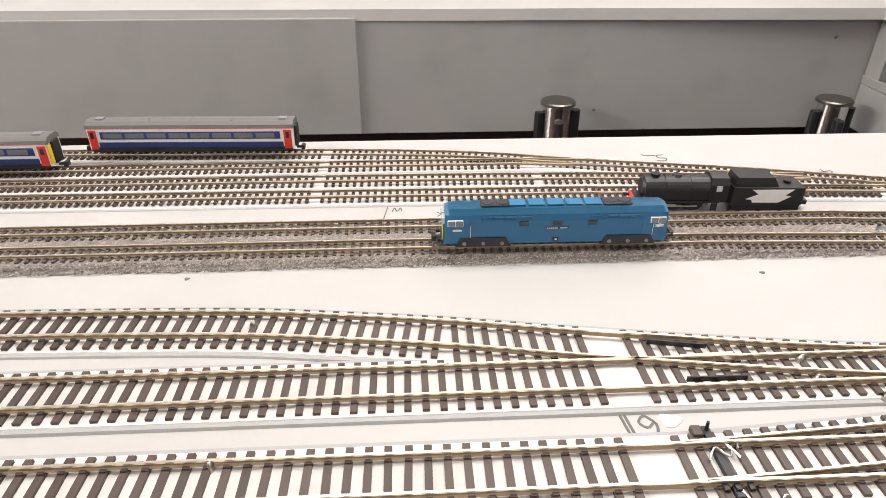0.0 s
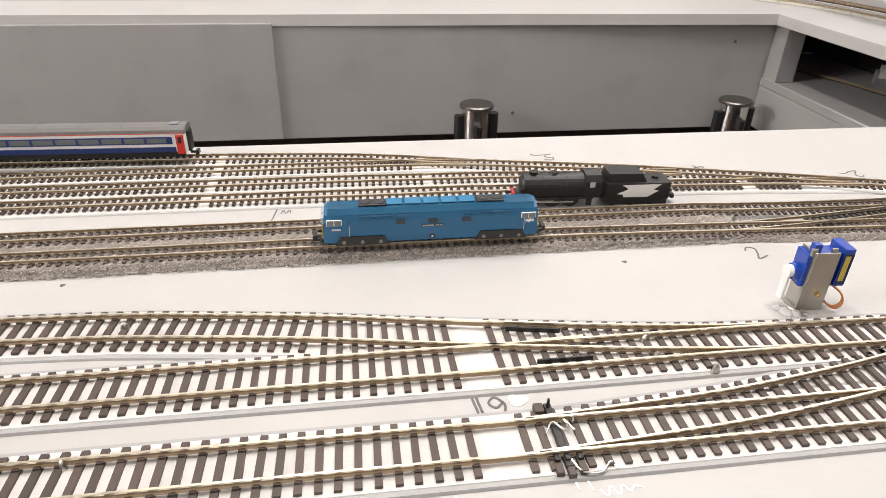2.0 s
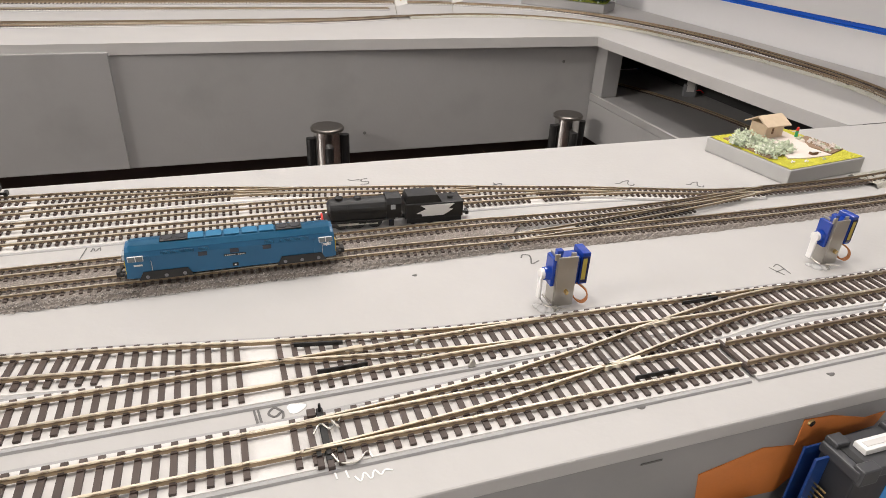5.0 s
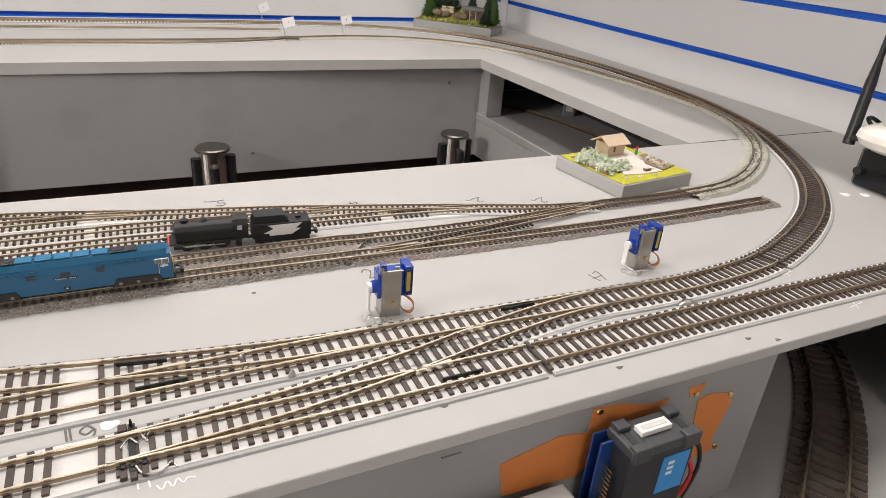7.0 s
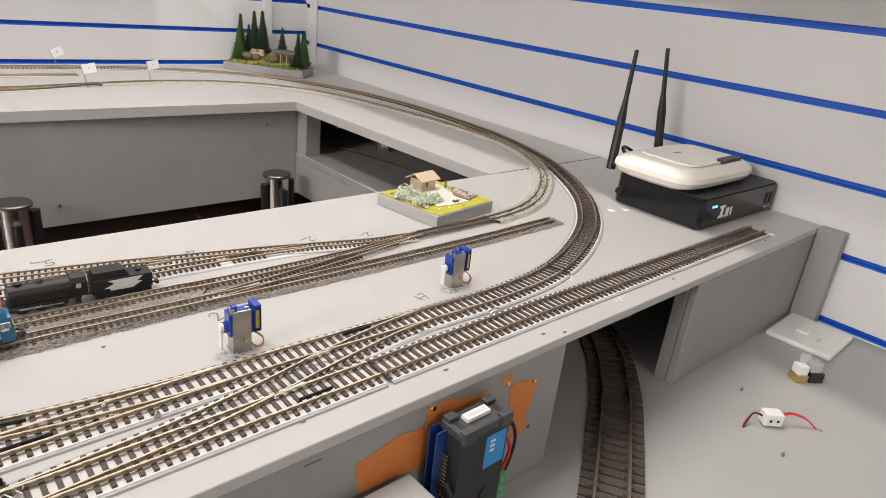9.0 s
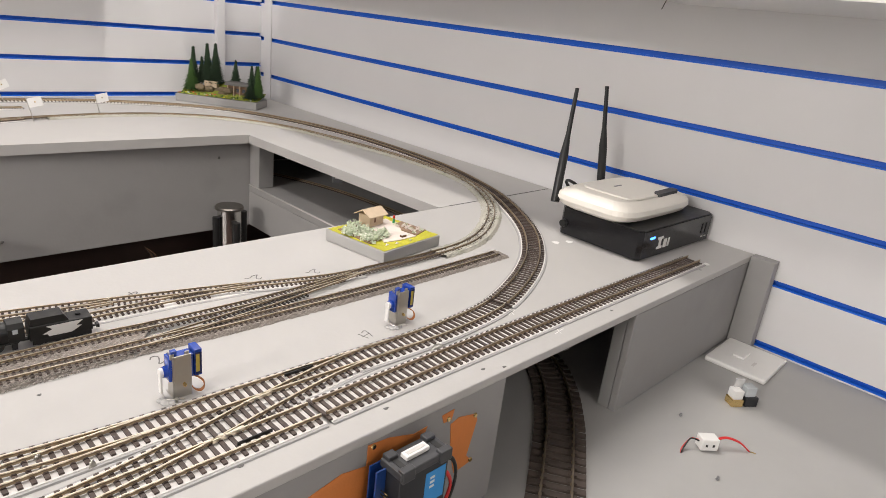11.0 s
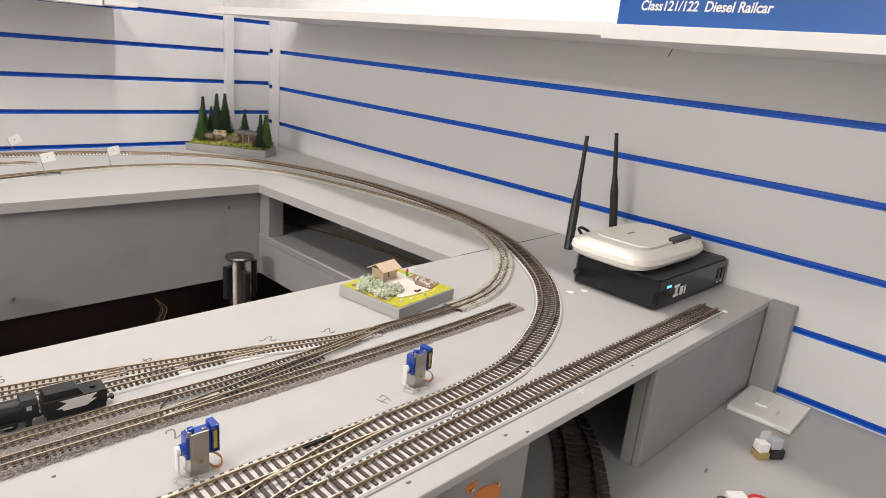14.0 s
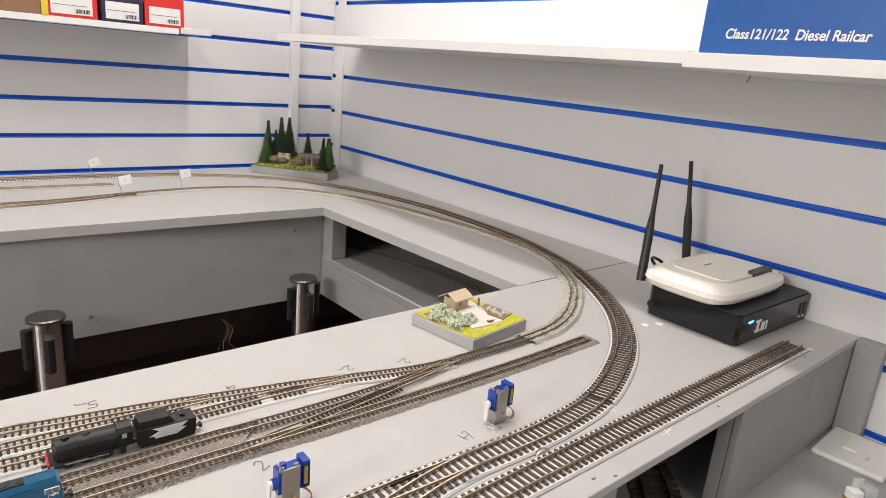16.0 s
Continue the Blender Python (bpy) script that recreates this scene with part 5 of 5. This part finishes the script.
part("lodge_roof", prism(bmesh.new(), [(-0.030, 0.0), (0.030, 0.0), (0.027, 0.0045), (-0.024, 0.0075)], -0.018, 0.018, Matrix.Translation((0.036, 0.005, 0.0420)) @ Matrix.Rotation(radians(90), 4, "X")), ROOF_GREY, house, "grey weathered roof")
for x in (0.018, 0.032, 0.046):
    part("lodge_window", solid(x, x + 0.006, -0.0066, -0.006, 0.028, 0.036), GLASS_DARK, house)
    part("post", solid(x - 0.004, x - 0.0028, -0.0125, -0.0113, 0.018, 0.0425), WOOD, house)
part("chalet", solid(-0.045, -0.016, 0.002, 0.018, 0.024, 0.044, 0.0006), WOOD, lodge, "small tan rock-side chalet")
for i in range(60):
    bm = bmesh.new()
    leaf_clump(bm, (rb.uniform(-0.088, 0.088), rb.uniform(-0.042, -0.006), 0.0175), rb.uniform(0.0016, 0.004), 16, rb, 0.0013)
    part("shrub", bm, (FIR_LIGHT, GRASS, BUSH, RED, GRASS_YELLOW)[0 if i % 3 == 0 else (i % 5)], lodge, "tiny scenic shrub")


def fir(x, y, z, h, r, mat, seed):
    rf = random.Random(seed)
    t = part("fir_tree", cyl(bmesh.new(), (x, y, z), (x, y, z + h * 0.9), 0.0014, 0.0004, 7), DARK_WOOD, lodge, "model fir tree")
    bm = bmesh.new()
    layers = 20
    for k in range(layers):
        f = k / (layers - 1)
        rr = r * (1 - f) ** 0.85 + 0.0008
        zz = z + h * (0.10 + 0.88 * f)
        n = max(6, int(34 * (1 - f)))
        for j in range(n):
            a = 2 * math.pi * j / n + rf.uniform(-0.3, 0.3)
            l = rr * rf.uniform(0.65, 1.15)
            d, s = Vector((math.cos(a), math.sin(a), 0)), Vector((-math.sin(a), math.cos(a), 0)) * h * 0.055
            tip = Vector((x, y, zz - h * 0.05)) + d * l
            root = Vector((x, y, zz + h * 0.035))
            bm.faces.new([bm.verts.new(root), bm.verts.new(root.lerp(tip, 0.6) + s), bm.verts.new(tip), bm.verts.new(root.lerp(tip, 0.6) - s)])
    part("needles", bm, mat, t, "dark green needles" if mat is FIR else "fresh green needles")


for i, (x, y, z, h, r, mat) in enumerate(((-0.072, -0.004, 0.020, 0.072, 0.016, FIR_LIGHT), (-0.076, 0.018, 0.03, 0.088, 0.014, FIR), (-0.045, 0.022, 0.035, 0.092, 0.016, FIR), (-0.025, 0.020, 0.035, 0.094, 0.018, FIR), (0.020, 0.024, 0.035, 0.062, 0.012, FIR), (0.062, 0.010, 0.025, 0.066, 0.013, FIR), (0.076, 0.002, 0.022, 0.070, 0.014, FIR), (0.084, -0.012, 0.02, 0.074, 0.013, FIR_LIGHT), (0.070, -0.020, 0.018, 0.046, 0.016, FIR), (-0.060, 0.026, 0.034, 0.062, 0.013, FIR))):
    fir(x, y, z, h * 0.93, r * 1.3, mat, 50 + i)
for o in lodge.children_recursive:
    o.data.transform(Matrix.Diagonal((1.16, 1.05, 1.2, 1)))


# ---- flags on the back board ----
def flag(x, y, h, lean, turn):
    f = thing("marker_flag", "small white paper flag on a pin by the back track", "flag", "marker flags", pose(x, y, 0.0, 0, lean, turn))
    part("pole", cyl(bmesh.new(), (0, 0, 0), (0, 0, h), 0.0008, None, 8), STEEL, f)
    part("paper", solid(0.0006, 0.025, -0.0004, 0.0004, h - 0.019, h - 0.001, 0.0), CHALK, f, "white paper")
    part("pin_mark", solid(0.0115, 0.0135, -0.0006, 0.0006, h - 0.011, h - 0.008), BRASS, f)


flag(0.431, 1.512, 0.047, -22, 8)
flag(0.433, 1.302, 0.046, -12, -5)
flag(0.569, 1.352, 0.045, -10, 4)


# ---- chrome legs in the opening ----
def leg(x, y, turn):
    t = thing("chrome_leg", "thick chrome table leg with black brackets in the dark opening", "table leg", "chrome legs", pose(x, y, 0, 0, 0, turn))
    part("tube", cyl(bmesh.new(), (0, 0, PIT_Z), (0, 0, -0.143), 0.0245, 0.0245, 40, True), CHROME, t, "polished chrome tube", False)
    part("cap", cyl(cyl(bmesh.new(), (0, 0, -0.143), (0, 0, -0.139), 0.0290, 0.0290, 40), (0, 0, -0.139), (0, 0, -0.137), 0.0290, 0.0270, 40), CAP_STEEL, t, "dull steel cap plate")
    for a, top in ((-80, -0.152), (110, -0.157), (195, -0.166)):
        c, s = math.cos(radians(a)), math.sin(radians(a))
        part("bracket", cyl(bmesh.new(), (c * 0.030, s * 0.030, -0.225), (c * 0.030, s * 0.030, top), 0.0078, 0.0078, 12), BLACK, t, "black bracket tube")


leg(0.246, 1.070, 70)
leg(0.713, 1.060, 75)
tangle = thing("loose_wires", "thin dark red wires hanging in the opening", "wires", m=pose(0.55, 1.09, 0))
for k in range(4):
    part("wire_strand", wire(bmesh.new(), [(0.0, 0.0, -0.21), (0.01 + 0.004 * k, 0.0, -0.235), (-0.006 + 0.006 * k, -0.006, -0.26), (0.012 * k - 0.01, -0.01, -0.29), (0.02 - 0.01 * k, -0.02, PIT_Z + 0.002)], 0.0008), DARK_WOOD if k % 2 else BLACK, tangle)
relay = thing("relay_board", "small grey relay on the tunnel deck", "relay", m=pose(0.985, 1.06, -0.1143, 0, 0, -20))
part("case", solid(-0.012, 0.012, -0.006, 0.006, 0.0, 0.024, 0.001), MID_GREY, relay)
part("cover", solid(-0.008, 0.008, -0.0066, 0.0, 0.010, 0.034, 0.001), TRIM_GREY, relay)
part("red_lead", wire(bmesh.new(), [(0.012, 0, 0.012), (0.02, -0.004, 0.014), (0.03, 0.0, 0.008)], 0.001), RED_WIRE, relay)


# ---- on the fascia and the desk ----
def patch(outline, label):
    t = thing("paint_patch", label, "paint patch", "orange patches", pose(0, 0.1554, 0))
    part("film", prism(bmesh.new(), outline, 0.0, 0.0006, Matrix.Rotation(radians(90), 4, "X")), ORANGE, t)


patch([(0.292, -0.034), (0.330, -0.026), (0.358, -0.031), (0.362, -0.052), (0.350, -0.064), (0.296, -0.060)], "bare orange patch where the grey paint came off")
patch([(0.352, -0.012), (0.372, -0.014), (0.398, -0.022), (0.412, -0.021), (0.408, -0.030), (0.366, -0.034), (0.352, -0.030)], "bare orange patch above the decoder box")
patch([(0.440, -0.031), (0.450, -0.028), (0.470, -0.033), (0.474, -0.040), (0.466, -0.074), (0.474, -0.083), (0.452, -0.086), (0.444, -0.060)], "tall bare orange patch beside the decoder box")
patch([(0.428, -0.018), (0.442, -0.017), (0.440, -0.026), (0.431, -0.026)], "small bare orange patch near the board edge")
for x, z in ((0.470, -0.034), (0.472, -0.081), (0.357, -0.015), (0.436, -0.024)):
    s = thing("wood_screw", "small brass screw in the fascia", "screw", "fascia screws", pose(x, 0.1549, z, 90, 0, 0))
    part("head", cyl(bmesh.new(), (0, 0, 0), (0, 0, 0.0011), 0.0024, 0.0019, 12), BRASS, s)
for x, z in ((0.20, -0.040), (0.26, -0.016), (0.60, -0.004), (0.155, -0.07)):
    s = thing("paint_nick", "small dark nick in the fascia paint", "nick", "fascia nicks", pose(x, 0.1554, min(z, -0.011)))
    part("slot", solid(-0.006, 0.006, -0.0003, 0.0, -0.0005, 0.0005), PENCIL, s)

decoder = thing("decoder_box", "dark grey track decoder with blue circuit board leaning on the fascia", "electronics box", m=pose(0.381, 0.135, DESK_Z))
part("case", solid(-0.036, 0.038, -0.018, 0.016, 0.0, 0.112, 0.0015), DARK_GREY, decoder, "dark grey plastic case")
lid = part("top_cover", solid(-0.037, 0.039, -0.020, 0.018, 0.110, 0.1165, 0.0015), SLATE, decoder, "dark grey top cover")
part("connector", solid(-0.018, 0.016, -0.006, 0.006, 0.1165, 0.1200, 0.0006), WHITE, lid, "white pin connector")
part("connector_slot", solid(-0.014, 0.012, -0.0025, 0.0025, 0.1196, 0.1203), TRIM_GREY, lid)
for x in (-0.027, 0.029):
    part("latch_slot", solid(x - 0.0035, x + 0.0035, -0.014, 0.012, 0.1163, 0.1168), BLACK, lid, "black latch slot")
    part("latch", solid(x - 0.0090, x + 0.0090, -0.0225, -0.012, 0.1085, 0.1185, 0.0012), SLATE, lid)
    part("latch", solid(x - 0.0070, x + 0.0070, 0.006, 0.0185, 0.1150, 0.1195, 0.0012), SLATE, lid)
part("circuit_board", solid(-0.050, -0.0365, 0.006, 0.0085, 0.004, 0.112, 0.0003), PCB, decoder, "blue circuit board edge")
part("board_behind", solid(-0.050, 0.046, 0.0185, 0.0205, 0.010, 0.113, 0.0003), PCB, decoder, "blue circuit board")
for k in range(12):
    part("header_pin", cyl(bmesh.new(), (-0.042, 0.006, 0.060 + k * 0.0032), (-0.042, -0.006, 0.060 + k * 0.0032), 0.0007, None, 6), BRASS, decoder, "gold header pin")
part("cyan_label", solid(0.003, 0.034, -0.0186, -0.018, 0.076, 0.104), SKY_LABEL, decoder, "cyan square sticker")
for k, (x0, x1, z0, z1) in enumerate(((0.010, 0.017, 0.0975, 0.0995), (0.010, 0.017, 0.0935, 0.0955), (0.010, 0.017, 0.0895, 0.0915))):
    part("sticker_bar", solid(x0, x1, -0.0190, -0.0186, z0, z1), WHITE, decoder, "white emblem bar")
part("round_knob", cyl(bmesh.new(), (0.012, -0.018, 0.050), (0.012, -0.0195, 0.050), 0.0075, 0.007, 20), BLACK, decoder)
for z in (0.018, 0.023, 0.028, 0.033, 0.038):
    part("print_line", solid(-0.026, -0.008, -0.0184, -0.018, z, z + 0.0018), TRIM_GREY, decoder, "pale printed line")
part("paper_tag", solid(0.006, 0.022, -0.0186, -0.018, 0.014, 0.036), TRIM_GREY, decoder, "worn pale sticker")
term = part("terminal_block", solid(0.039, 0.050, -0.016, 0.000, 0.022, 0.058, 0.0008), GREEN, decoder, "green screw terminal block")
for z in (0.028, 0.036, 0.044, 0.052):
    part("terminal_screw", cyl(bmesh.new(), (0.0445, -0.016, z), (0.0445, -0.0168, z), 0.0022, None, 10), STEEL, term)
part("red_lead", wire(bmesh.new(), [(0.038, 0.002, 0.088), (0.050, -0.006, 0.086), (0.056, -0.010, 0.074), (0.047, -0.010, 0.056)], 0.0022, 8), RED_WIRE, decoder, "red lead", True)
part("black_lead", wire(bmesh.new(), [(0.038, 0.004, 0.092), (0.058, -0.004, 0.096), (0.066, -0.008, 0.078), (0.056, -0.008, 0.054), (0.050, -0.006, 0.05)], 0.0022, 8), BLACK, decoder, "black lead", True)
bm = bmesh.new()
for k in range(4):
    wire(bm, [(-0.040, -0.008, 0.058 - 0.002 * k), (-0.034, -0.024, 0.050), (-0.030 + 0.003 * k, -0.030, 0.030), (-0.030 + 0.003 * k, -0.032, 0.0)], 0.0013)
part("cable_bundle", bm, COPPER, decoder, "orange wire bundle", True)
part("cable_sleeve", wire(bmesh.new(), [(-0.040, -0.004, 0.070), (-0.037, -0.018, 0.058), (-0.032, -0.028, 0.044)], 0.006, 10), BLACK, decoder, "black cable sleeve", True)
for o in decoder.children_recursive:
    o.data.transform(Matrix.Diagonal((0.66, 0.62, 1.03, 1)))
block = thing("grey_block", "grey painted wooden block standing against the fascia", "block", m=pose(0.30, 0.120, DESK_Z))
part("wood", solid(-0.065, 0.034, -0.030, 0.028, 0.0, 0.083, 0.002), DESK, block)

plate = thing("socket_plate", "white plastic blanking plate lying on the desk", "wall plate", m=pose(1.0175, 0.1055, DESK_Z, 0, 0, 1.5))
part("plate", solid(-0.048, 0.048, -0.042, 0.042, 0.0, 0.0075, 0.0022), WHITE, plate)
part("rocker", solid(-0.012, 0.014, 0.000, 0.016, 0.0072, 0.0105, 0.001), WHITE, plate, "raised white rocker")
part("slot", solid(-0.020, -0.006, -0.017, -0.013, 0.0072, 0.0079), TRIM_GREY, plate, "small grey slot")
plug = thing("wire_connector", "clear and orange lever wire connectors on the desk", "connector", m=pose(0.893, 0.066, DESK_Z, 0, 0, -35))
part("grey_body", solid(0.002, 0.020, -0.008, 0.008, 0.0, 0.013, 0.001), DARK_GREY, plug, "grey lever connector")
part("clear_body", solid(0.002, 0.016, -0.006, 0.008, 0.013, 0.026, 0.001), GLASS_PALE, plug, "clear plastic housing")
part("orange_lever", solid(-0.016, 0.000, -0.008, 0.008, 0.0, 0.010, 0.001), BRASS, plug, "orange lever connector")
part("white_body", solid(-0.015, -0.002, -0.007, 0.007, 0.010, 0.022, 0.001), WHITE, plug, "white housing")
part("clear_tab", solid(-0.010, 0.003, 0.004, 0.0055, 0.020, 0.034), CLEAR, plug, "clear tab")
lead = thing("plug_lead", "white two-pin plug with red wires on the desk", "connector", m=pose(0.7620, 0.052, DESK_Z, 0, 0, -40))
part("plug_body", solid(-0.010, 0.010, -0.007, 0.007, 0.002, 0.016, 0.0008), WHITE, lead)
for x in (-0.004, 0.004):
    part("pin_hole", solid(x - 0.0012, x + 0.0012, -0.0074, -0.007, 0.007, 0.010), BLACK, lead)
for k in (0, 1):
    part("red_lead", wire(bmesh.new(), [(0.010, 0.002 * k, 0.011), (0.022, 0.001 + 0.002 * k, 0.014), (0.038, -0.001 + 0.002 * k, 0.010), (0.050, -0.004, 0.001)], 0.0009), RED_WIRE, lead, "thin red lead", True)
    part("side_lead", wire(bmesh.new(), [(-0.010, 0.002 * k, 0.010), (-0.020, 0.001, 0.012), (-0.030, -0.006 + 0.002 * k, 0.004), (-0.034, -0.010, 0.001)], 0.0009), RED_WIRE if k else BLACK, lead, "thin lead", True)
part("bare_end", wire(bmesh.new(), [(0.050, -0.004, 0.001), (0.053, -0.005, 0.001), (0.056, -0.007, 0.001)], 0.0006), BRASS, lead)
for x, y in ((0.80, 0.10), (0.72, 0.02)):
    c = thing("grub_screw", "tiny dark screw lying on the desk", "screw", "loose screws", pose(x, y, DESK_Z))
    part("shank", cyl(bmesh.new(), (-0.0025, 0, 0.0018), (0.0025, 0.001, 0.0018), 0.0018, 0.0014, 8), MID_GREY, c)
for x, y, z in ((0.322, 1.1165, -0.17), (-0.03, 1.1165, -0.017), (0.72, 1.1165, -0.05)):
    c = thing("wood_screw", "dark screw head in the inner fascia", "screw", "fascia screws", pose(x, y, z, 90, 0, 0))
    part("head", cyl(bmesh.new(), (0, 0, -0.001), (0, 0, 0.0006), 0.003, 0.0022, 12), PENCIL, c)
